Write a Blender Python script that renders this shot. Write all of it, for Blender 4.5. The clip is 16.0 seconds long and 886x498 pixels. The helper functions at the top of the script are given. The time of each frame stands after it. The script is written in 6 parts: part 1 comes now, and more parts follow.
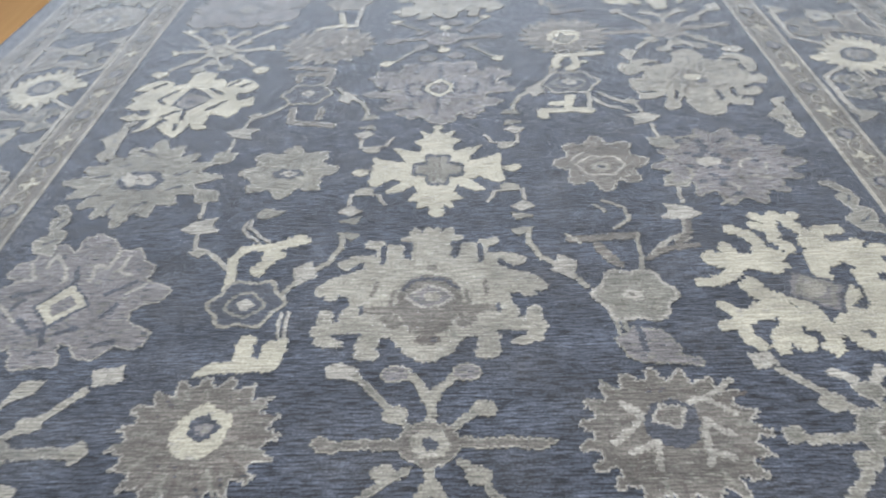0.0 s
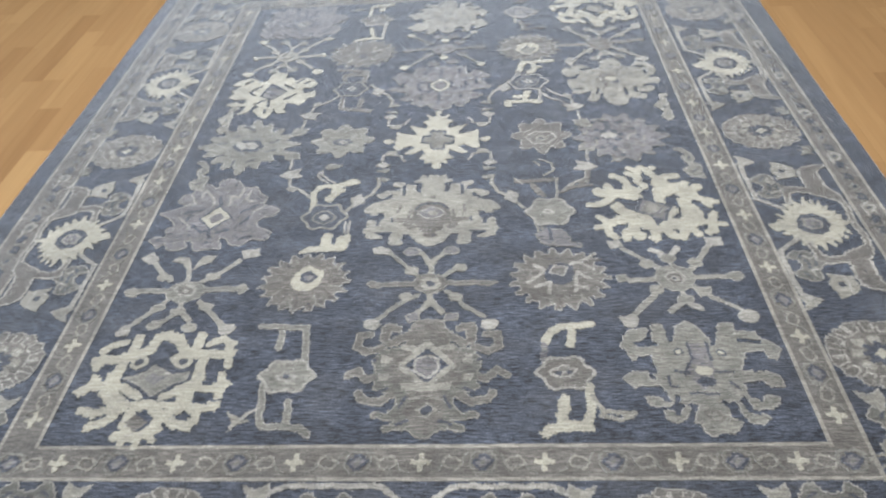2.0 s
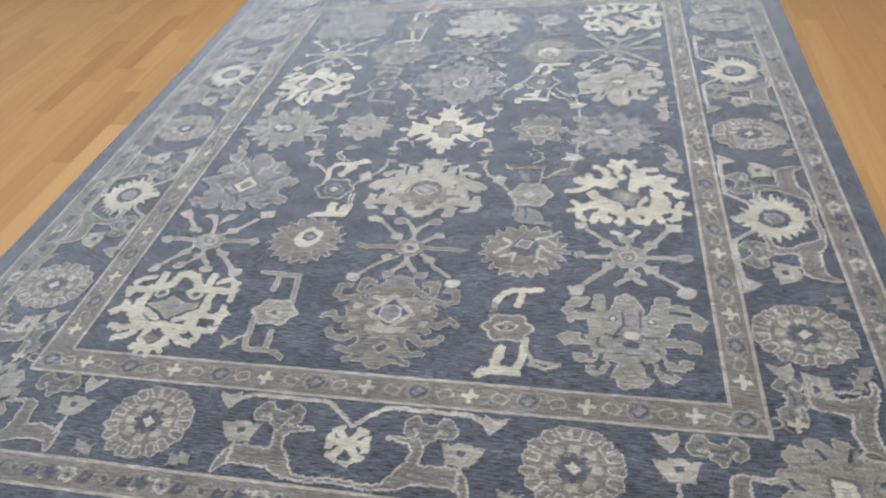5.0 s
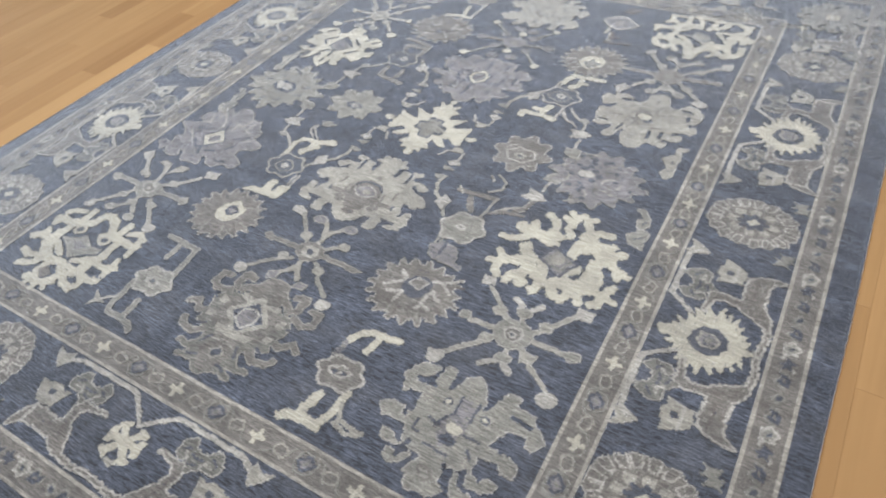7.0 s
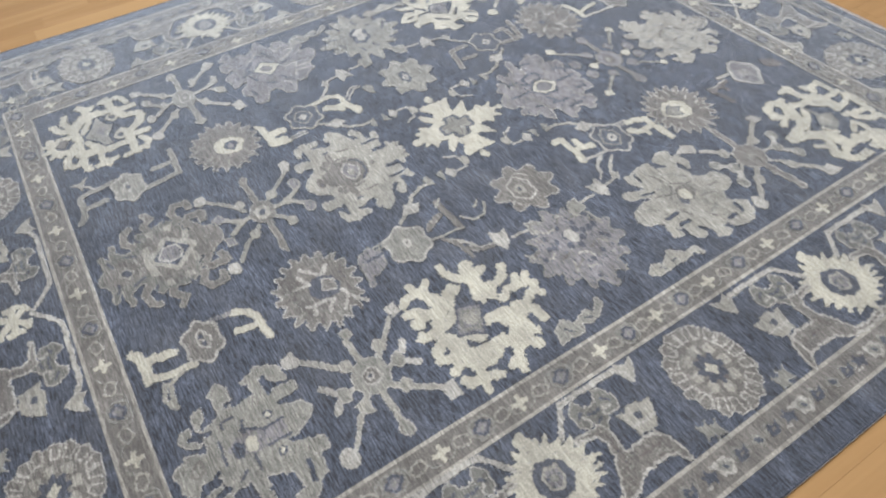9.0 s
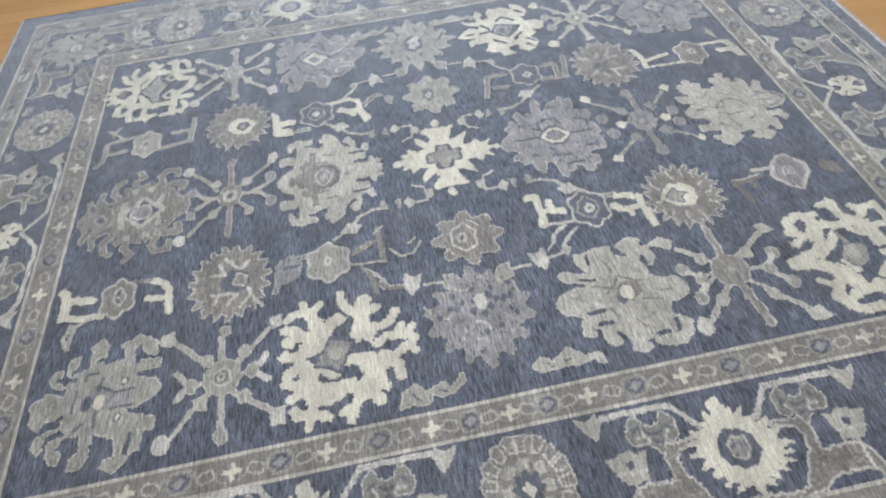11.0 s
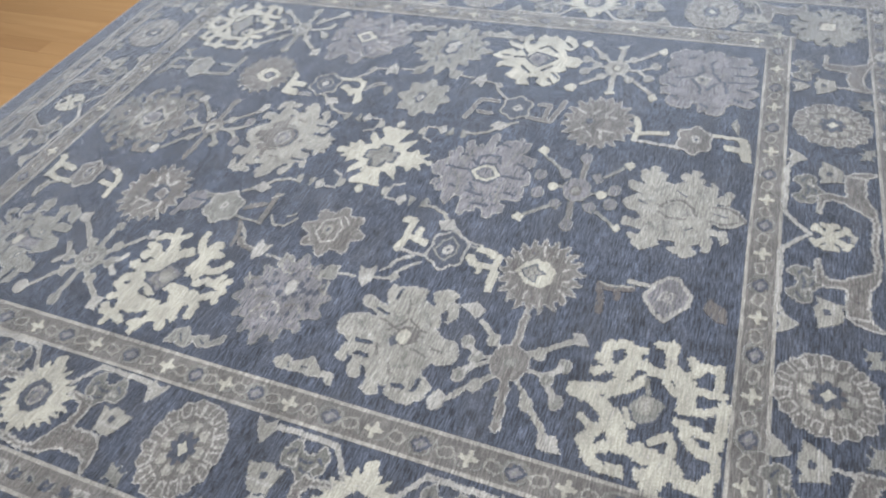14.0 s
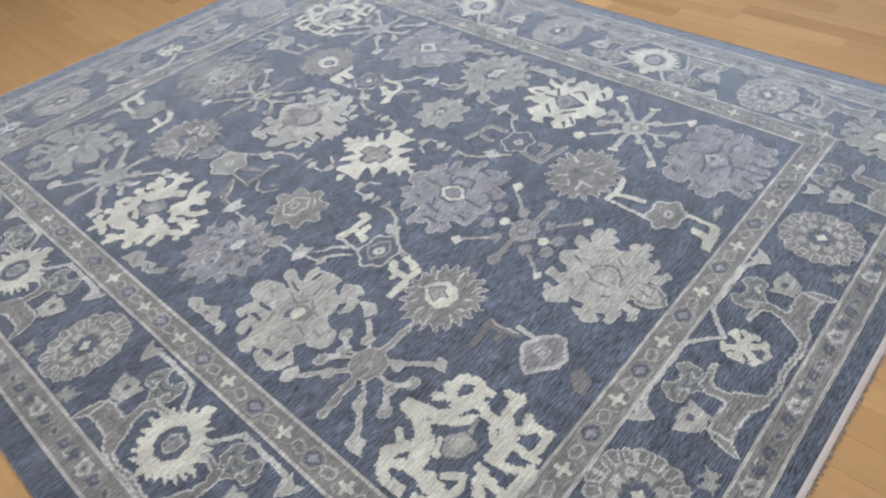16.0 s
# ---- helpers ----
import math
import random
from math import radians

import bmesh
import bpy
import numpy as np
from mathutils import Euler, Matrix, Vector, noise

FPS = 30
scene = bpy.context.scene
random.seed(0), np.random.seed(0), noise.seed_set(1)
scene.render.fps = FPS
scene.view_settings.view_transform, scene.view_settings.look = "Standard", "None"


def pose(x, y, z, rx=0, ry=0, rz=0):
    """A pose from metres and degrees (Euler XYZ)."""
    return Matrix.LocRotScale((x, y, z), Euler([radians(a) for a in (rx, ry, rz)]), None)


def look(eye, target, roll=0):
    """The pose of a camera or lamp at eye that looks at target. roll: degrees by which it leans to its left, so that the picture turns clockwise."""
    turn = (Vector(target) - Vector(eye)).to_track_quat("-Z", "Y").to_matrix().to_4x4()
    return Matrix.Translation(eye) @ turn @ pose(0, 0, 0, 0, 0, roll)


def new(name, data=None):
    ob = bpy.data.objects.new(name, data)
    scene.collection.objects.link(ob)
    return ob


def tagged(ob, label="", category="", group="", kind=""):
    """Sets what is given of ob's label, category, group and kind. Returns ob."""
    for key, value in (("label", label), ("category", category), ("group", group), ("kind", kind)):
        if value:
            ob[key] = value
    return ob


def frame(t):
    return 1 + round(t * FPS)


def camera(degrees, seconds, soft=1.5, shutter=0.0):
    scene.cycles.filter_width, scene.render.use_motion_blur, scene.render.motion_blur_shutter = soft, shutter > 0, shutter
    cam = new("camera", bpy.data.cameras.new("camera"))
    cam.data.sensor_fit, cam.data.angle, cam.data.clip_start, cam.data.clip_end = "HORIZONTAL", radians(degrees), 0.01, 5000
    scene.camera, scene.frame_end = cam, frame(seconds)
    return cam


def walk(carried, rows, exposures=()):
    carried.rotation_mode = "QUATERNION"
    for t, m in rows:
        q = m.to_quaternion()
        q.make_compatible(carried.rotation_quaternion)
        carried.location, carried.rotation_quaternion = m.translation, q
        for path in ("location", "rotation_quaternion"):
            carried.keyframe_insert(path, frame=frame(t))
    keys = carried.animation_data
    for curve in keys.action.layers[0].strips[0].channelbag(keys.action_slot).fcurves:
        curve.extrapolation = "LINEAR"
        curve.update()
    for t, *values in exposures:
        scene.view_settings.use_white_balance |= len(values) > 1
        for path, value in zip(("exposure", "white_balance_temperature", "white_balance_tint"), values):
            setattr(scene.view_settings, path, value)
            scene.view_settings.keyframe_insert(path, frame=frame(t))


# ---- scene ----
cam = camera(67.4, 16.0, soft=2.15, shutter=0.3)
PATH = [
    (0, (0.092, -1.258, 0.936), (-0.011, 0.218, -0.41), -4.4),
    (0.5, (0.094, -1.375, 1.17), (-0.064, -0.012, -0.286), -6.2),
    (1, (0.081, -1.639, 1.333), (-0.056, -0.233, -0.083), -4.9),
    (1.5, (0.11, -1.864, 1.44), (0.0, -0.432, 0.048), -4.5),
    (2, (0.177, -2.031, 1.45), (0.046, -0.6, 0.059), -4.9),
    (2.5, (0.121, -2.163, 1.473), (-0.03, -0.734, 0.082), -4.2),
    (3, (0.07, -2.269, 1.485), (-0.069, -0.828, 0.105), -3.1),
    (3.5, (0.085, -2.323, 1.484), (0.024, -0.87, 0.111), -1.9),
    (4, (0.18, -2.366, 1.478), (0.118, -0.904, 0.115), -3.0),
    (4.2, (0.256, -2.382, 1.485), (0.126, -0.919, 0.129), -4.7),
    (6.3, (1.032, -1.926, 1.493), (0.342, -0.628, 0.137), -6.3),
    (6.5, (1.092, -1.869, 1.485), (0.359, -0.616, 0.109), -6.8),
    (7, (1.223, -1.683, 1.474), (0.406, -0.533, 0.056), -6.3),
    (7.5, (1.388, -1.533, 1.474), (0.424, -0.519, 0.045), -6.7),
    (8, (1.573, -1.366, 1.485), (0.441, -0.554, 0.05), -8.9),
    (8.5, (1.584, -1.157, 1.479), (0.431, -0.438, 0.012), -6.4),
    (9, (1.583, -0.955, 1.484), (0.439, -0.298, -0.02), -3.6),
    (9.2, (1.61, -0.879, 1.476), (0.435, -0.292, -0.032), -4.5),
    (11.3, (1.753, -0.025, 1.517), (0.439, -0.007, 0.01), -7.3),
    (11.5, (1.764, 0.05, 1.515), (0.454, 0.004, 0.005), -7.5),
    (12, (1.708, 0.242, 1.508), (0.412, 0.054, -0.003), -8.9),
    (12.5, (1.646, 0.439, 1.518), (0.369, 0.146, 0.007), -9.9),
    (13, (1.674, 0.684, 1.516), (0.401, 0.29, 0.026), -9.8),
    (13.5, (1.688, 0.919, 1.525), (0.445, 0.399, 0.046), -9.4),
    (14, (1.588, 1.068, 1.504), (0.387, 0.43, 0.038), -9.0),
    (14.5, (1.553, 1.23, 1.512), (0.396, 0.512, 0.047), -7.4),
    (15, (1.574, 1.451, 1.53), (0.45, 0.599, 0.112), -5.9),
    (15.5, (1.466, 1.603, 1.509), (0.392, 0.638, 0.126), -6.8),
    (16, (1.287, 1.706, 1.487), (0.295, 0.66, 0.101), -6.2),
]
walk(cam, [(t, look(eye, target, roll)) for t, eye, target, roll in PATH],
     exposures=((0.0, -0.02, 6360, 9), (1.5, 0.09, 6390, 9), (4.0, 0.14, 6450, 10), (8.0, 0.13, 6440, 11), (10.5, 0.17, 6360, 10), (12.0, 0.18, 6290, 11), (14.0, 0.16, 6230, 11), (16.0, 0.12, 6170, 11)))

# ---------------------------------------------------------------- world and light
ROOM_X, ROOM_Y, ROOM_H = (-5.4, 4.6), (-4.8, 4.8), 2.75
world = bpy.data.worlds.new("daylight")
scene.world = world
world.use_nodes = True
sky = world.node_tree.nodes.new("ShaderNodeTexSky")
sky.sky_type, sky.sun_disc = "NISHITA", False
sky.sun_elevation, sky.sun_rotation = radians(38), radians(120)
world.node_tree.links.new(sky.outputs[0], world.node_tree.nodes["Background"].inputs[0])
world.node_tree.nodes["Background"].inputs[1].default_value = 0.1


def area_lamp(name, eye, target, wide, high, watts, color):
    data = bpy.data.lights.new(name, "AREA")
    data.shape, data.size, data.size_y, data.energy, data.color = "RECTANGLE", wide, high, watts, color
    ob = new(name, data)
    ob.matrix_world = look(eye, target)
    return ob


# Unseen west source; its side is assumed from the sheen on the wool.
area_lamp("unseen_daylight", (ROOM_X[0] + 0.05, 0.0, 1.55), (0, 0.0, 0.9), 3.0, 1.7, 122, (0.79, 0.91, 1.07))
# Unseen north source added to brighten the far rug; no window known there.
area_lamp("unseen_daylight", (0.2, ROOM_Y[1] - 0.05, 1.55), (0.2, 0, 0.9), 3.0, 1.7, 38, (0.87, 0.93, 1.02))
# Unseen soft overhead lamps, added and spread to even out the rug's brightness.
for lamp_x, lamp_y, watts in ((0.2, 0.2, 69), (-1.3, -1.5, 24), (1.3, -1.4, 24), (-1.2, 1.4, 18), (1.3, 1.4, 9)):
    area_lamp("overhead_fill_light", (lamp_x, lamp_y, ROOM_H - 0.07), (lamp_x, lamp_y, 0), 0.8, 0.8, watts, (0.95, 0.97, 1.01))

# ---------------------------------------------------------------- materials


def material(name):
    mat = bpy.data.materials.new(name)
    mat.use_nodes = True
    return mat, mat.node_tree.nodes, mat.node_tree.links, mat.node_tree.nodes["Principled BSDF"]


def node(nodes, links, kind, inputs=(), operation=""):
    made = nodes.new(kind)
    if operation:
        made.operation = operation
    for key, value in dict(inputs).items():
        if hasattr(value, "is_output"):
            links.new(value, made.inputs[key])
        else:
            made.inputs[key].default_value = value
    return made


def mixed(nodes, links, factor, a, b, blend="MIX"):
    made = nodes.new("ShaderNodeMix")
    made.data_type, made.blend_type = "RGBA", blend
    for slot, value in ((0, factor), (6, a), (7, b)):
        if hasattr(value, "is_output"):
            links.new(value, made.inputs[slot])
        else:
            made.inputs[slot].default_value = value
    return made.outputs[2]


def ramp(nodes, links, value, low, high, a=0.0, b=1.0):
    made = node(nodes, links, "ShaderNodeMapRange", {0: value, 1: low, 2: high, 3: a, 4: b})
    return made.outputs[0]


def pile(name, rgb, streak=0.25, wear=0.2):
    """Hand-knotted wool: short streaks of uneven dye along the weft, broad bands, knots, rubbed patches."""
    mat, nodes, links, shader = material(name)
    place = nodes.new("ShaderNodeNewGeometry").outputs["Position"]

    def layer(scale, detail, rough=0.5):
        at = node(nodes, links, "ShaderNodeMapping", {0: place, 3: scale}).outputs[0]
        return node(nodes, links, "ShaderNodeTexNoise", {0: at, 2: 1.0, 3: detail, 4: rough}).outputs[0]

    weft, band, rub, knot, ridge = layer((27, 280, 1), 3.0, 0.65), layer((2.2, 16, 1), 3.0), layer((11, 13, 1), 4.0), layer((210, 280, 1), 2.0), layer((15, 190, 1), 2.0)
    dark = tuple(c * (1 - 1.9 * streak) for c in rgb) + (1,)
    light = tuple(min(1, c * (1 + 1.5 * streak) + 0.006) for c in rgb) + (1,)
    color = mixed(nodes, links, ramp(nodes, links, weft, 0.40, 0.60), dark, light)

    faded = layer((5, 8, 1), 5.0, 0.62)
    color = mixed(nodes, links, ramp(nodes, links, faded, 0.46, 0.74, 0.0, min(0.3, 0.95 * wear)), color, (0.098, 0.097, 0.098, 1))

    def shaded(color, value, low, high):
        grey = node(nodes, links, "ShaderNodeCombineColor", {0: ramp(nodes, links, value, 0.3, 0.7, low, high), 1: ramp(nodes, links, value, 0.3, 0.7, low, high),
                                                             2: ramp(nodes, links, value, 0.3, 0.7, low, high)}).outputs[0]
        return mixed(nodes, links, 1.0, color, grey, "MULTIPLY")

    color = shaded(color, band, 1 - 0.5 * wear, 1 + 0.5 * wear)
    color = shaded(color, rub, 1 - 0.55 * wear, 1 + 0.55 * wear)
    color = shaded(color, ridge, 0.88 - 0.3 * streak, 1.12 + 0.3 * streak)
    color = shaded(color, knot, 0.78 - 0.6 * streak, 1.22 + 0.6 * streak)
    links.new(color, shader.inputs["Base Color"])
    height = node(nodes, links, "ShaderNodeMath", {0: knot, 1: weft}, operation="ADD").outputs[0]
    bump = node(nodes, links, "ShaderNodeBump", {"Strength": 0.5, "Distance": 0.003, "Height": height})
    links.new(bump.outputs[0], shader.inputs["Normal"])
    shader.inputs["Roughness"].default_value = 0.6
    shader.inputs["Specular IOR Level"].default_value = 0.25
    shader.inputs["Sheen Weight"].default_value = 1.0
    shader.inputs["Sheen Roughness"].default_value = 0.33
    shader.inputs["Sheen Tint"].default_value = (0.9, 0.95, 1.0, 1)
    # the nap: upright fibres catch the light at a low angle
    nap = node(nodes, links, "ShaderNodeBsdfSheen", {"Color": (0.88, 0.94, 1.0, 1), "Roughness": 0.32, "Normal": bump.outputs[0]})
    both = node(nodes, links, "ShaderNodeAddShader", {0: shader.outputs[0], 1: nap.outputs[0]})
    links.new(both.outputs[0], nodes["Material Output"].inputs[0])
    return mat


NAVY = pile("navy_wool", (0.0490, 0.0575, 0.0775), 0.40, 0.45)
CREAM = pile("cream_wool", (0.36, 0.346, 0.285), 0.1, 0.28)
BEIGE = pile("beige_wool", (0.248, 0.240, 0.208), 0.16, 0.3)
GREY = pile("grey_wool", (0.158, 0.152, 0.157), 0.2, 0.35)
SAGE = pile("sage_grey_wool", (0.184, 0.182, 0.161), 0.18, 0.3)
TAUPE = pile("taupe_wool", (0.129, 0.1205, 0.109), 0.2, 0.35)
LINE = pile("pale_line_wool", (0.305, 0.295, 0.267), 0.16, 0.3)
DUSK = pile("slate_blue_wool", (0.054, 0.061, 0.078), 0.25, 0.35)
ROSE = pile("faded_brown_wool", (0.104, 0.093, 0.085), 0.16, 0.3)
SEAM = pile("dull_line_wool", (0.275, 0.262, 0.228), 0.2, 0.4)
MOSS = pile("moss_grey_wool", (0.116, 0.115, 0.102), 0.2, 0.35)
STONE = pile("stone_grey_wool", (0.136, 0.127, 0.115), 0.2, 0.4)
MATS = {"M": MOSS, "N": NAVY, "C": CREAM, "B": BEIGE, "G": GREY, "S": SAGE, "T": TAUPE, "L": LINE, "D": DUSK, "R": ROSE}


def cotton():
    mat, nodes, links, shader = material("undyed_cotton")
    tint = nodes.new("ShaderNodeNewGeometry").outputs["Random Per Island"]
    color = mixed(nodes, links, tint, (0.31, 0.27, 0.24, 1), (0.44, 0.39, 0.35, 1))
    links.new(color, shader.inputs["Base Color"])
    shader.inputs["Roughness"].default_value = 0.9
    return mat


def oak(name="oiled_oak", dark=(0.335, 0.197, 0.088), pale=(0.377, 0.228, 0.102)):
    mat, nodes, links, shader = material(name)
    place = nodes.new("ShaderNodeNewGeometry").outputs["Position"]
    tint = nodes.new("ShaderNodeObjectInfo").outputs["Random"]
    island = nodes.new("ShaderNodeNewGeometry").outputs["Random Per Island"]
    both = node(nodes, links, "ShaderNodeMath", {0: tint, 1: island}, operation="ADD").outputs[0]
    lot = node(nodes, links, "ShaderNodeMath", {0: both}, operation="FRACT").outputs[0]
    shift = node(nodes, links, "ShaderNodeCombineXYZ", {0: lot, 1: lot, 2: lot}).outputs[0]
    far = node(nodes, links, "ShaderNodeVectorMath", {0: shift, "Scale": 37.0}, operation="SCALE").outputs[0]
    moved = node(nodes, links, "ShaderNodeVectorMath", {0: place, 1: far}, operation="ADD").outputs[0]
    along = node(nodes, links, "ShaderNodeMapping", {0: moved, 3: (55, 2.2, 1)}).outputs[0]
    grain = node(nodes, links, "ShaderNodeTexNoise", {0: along, 2: 1.0, 3: 5.0, "Distortion": 0.4}).outputs[0]
    broad = node(nodes, links, "ShaderNodeMapping", {0: moved, 3: (12, 1.0, 1)}).outputs[0]
    figure = node(nodes, links, "ShaderNodeTexNoise", {0: broad, 2: 1.0, 3: 3.0, "Distortion": 1.2}).outputs[0]
    board = mixed(nodes, links, ramp(nodes, links, lot, 0.12, 0.95), (*dark, 1), (*pale, 1))
    color = mixed(nodes, links, ramp(nodes, links, figure, 0.4, 0.75, 0, 0.55), board, tuple(0.86 * c for c in dark) + (1,))
    color = mixed(nodes, links, ramp(nodes, links, grain, 0.45, 0.75, 0, 0.3), color, tuple(0.8 * c for c in dark) + (1,))
    links.new(color, shader.inputs["Base Color"])
    bump = node(nodes, links, "ShaderNodeBump", {"Strength": 0.12, "Distance": 0.002, "Height": grain})
    links.new(bump.outputs[0], shader.inputs["Normal"])
    links.new(ramp(nodes, links, figure, 0.3, 0.7, 0.72, 0.82), shader.inputs["Roughness"])
    shader.inputs["Specular IOR Level"].default_value = 0.05
    return mat


def plain(name, rgb, rough=0.8):
    mat, nodes, links, shader = material(name)
    place = nodes.new("ShaderNodeNewGeometry").outputs["Position"]
    spots = node(nodes, links, "ShaderNodeTexNoise", {0: place, 2: 3.0, 3: 6.0}).outputs[0]
    color = mixed(nodes, links, ramp(nodes, links, spots, 0.3, 0.7), tuple(0.95 * c for c in rgb) + (1,), (*rgb, 1))
    links.new(color, shader.inputs["Base Color"])
    shader.inputs["Roughness"].default_value = rough
    return mat


OAK, COTTON = oak(), cotton()
OAK_PALE = oak("pale_oak", (0.405, 0.25, 0.113), (0.44, 0.277, 0.128))
OAK_BROWN = oak("brown_oak", (0.292, 0.167, 0.074), (0.312, 0.180, 0.080))
PAINT, CEILING_PAINT = plain("wall_paint", (0.72, 0.68, 0.6)), plain("ceiling_paint", (0.8, 0.79, 0.76))
GAP = plain("dark_gap", (0.05, 0.03, 0.018))

# ---------------------------------------------------------------- mesh helpers


def link_mesh(name, verts, faces, mat, parent=None, label=""):
    mesh = bpy.data.meshes.new(name)
    mesh.from_pydata([tuple(v) for v in verts], [], [tuple(f) for f in faces])
    mesh.materials.append(mat)
    mesh.update()
    ob = new(name, mesh)
    ob.parent = parent
    return tagged(ob, label)


def box_data(x0, x1, y0, y1, z0, z1):
    verts = [(x, y, z) for z in (z0, z1) for y in (y0, y1) for x in (x0, x1)]
    return verts, [(0, 2, 3, 1), (4, 5, 7, 6), (0, 1, 5, 4), (1, 3, 7, 5), (3, 2, 6, 7), (2, 0, 4, 6)]


def box(name, x0, x1, y0, y1, z0, z1, mat, parent=None, label="", bevel=0.0):
    verts, faces = box_data(x0, x1, y0, y1, z0, z1)
    ob = link_mesh(name, verts, faces, mat, parent, label)
    if bevel:
        bm = bmesh.new()
        bm.from_mesh(ob.data)
        bmesh.ops.bevel(bm, geom=bm.edges[:], offset=bevel, segments=2, affect="EDGES")
        bm.to_mesh(ob.data)
        bm.free()
    return ob


# ---------------------------------------------------------------- room shell
WALL = 0.15
x0, x1 = ROOM_X
y0, y1 = ROOM_Y
tagged(box("wall_east", x1, x1 + WALL, y0 - WALL, y1 + WALL, 0, ROOM_H, PAINT), "plain warm white painted wall of the room", "wall", kind="structure")
tagged(box("wall_south", x0, x1, y0 - WALL, y0, 0, ROOM_H, PAINT), "plain warm white painted wall of the room", "wall", kind="structure")
tagged(box("ceiling", x0 - WALL, x1 + WALL, y0 - WALL, y1 + WALL, ROOM_H, ROOM_H + 0.15, CEILING_PAINT), "plain white painted ceiling over the room", "ceiling", kind="structure")
# unseen west and north walls, each with a wide opening added for daylight


def wall_with_opening(name, along, at, ends, win):
    verts, faces = [], []
    for a0, a1, z0, z1 in ((ends[0], win[0], 0, ROOM_H), (win[1], ends[1], 0, ROOM_H), (win[0], win[1], 0, win[2]), (win[0], win[1], win[3], ROOM_H)):
        v, f = box_data(at[0], at[1], a0, a1, z0, z1) if along == "y" else box_data(a0, a1, at[0], at[1], z0, z1)
        faces += [[n + len(verts) for n in q] for q in f]
        verts += v
    return tagged(link_mesh(name, verts, faces, PAINT), "unseen warm white painted wall with a wide opening added for daylight", "wall", kind="structure")


wall_with_opening("wall_west", "y", (x0 - WALL, x0), (y0 - WALL, y1 + WALL), (-1.3, 1.9, 0.65, 2.4))
wall_with_opening("wall_north", "x", (y1, y1 + WALL), (x0, x1), (-1.4, 1.8, 0.65, 2.4))

# ---------------------------------------------------------------- the rug's cartoon: every motif is drawn on a knot grid and becomes rows of pile
CM = 0.01
KNOT = 0.3
RUG_L, RUG_R, RUG_Y, PILE = -151.0, 148.7, 174.8, 0.010


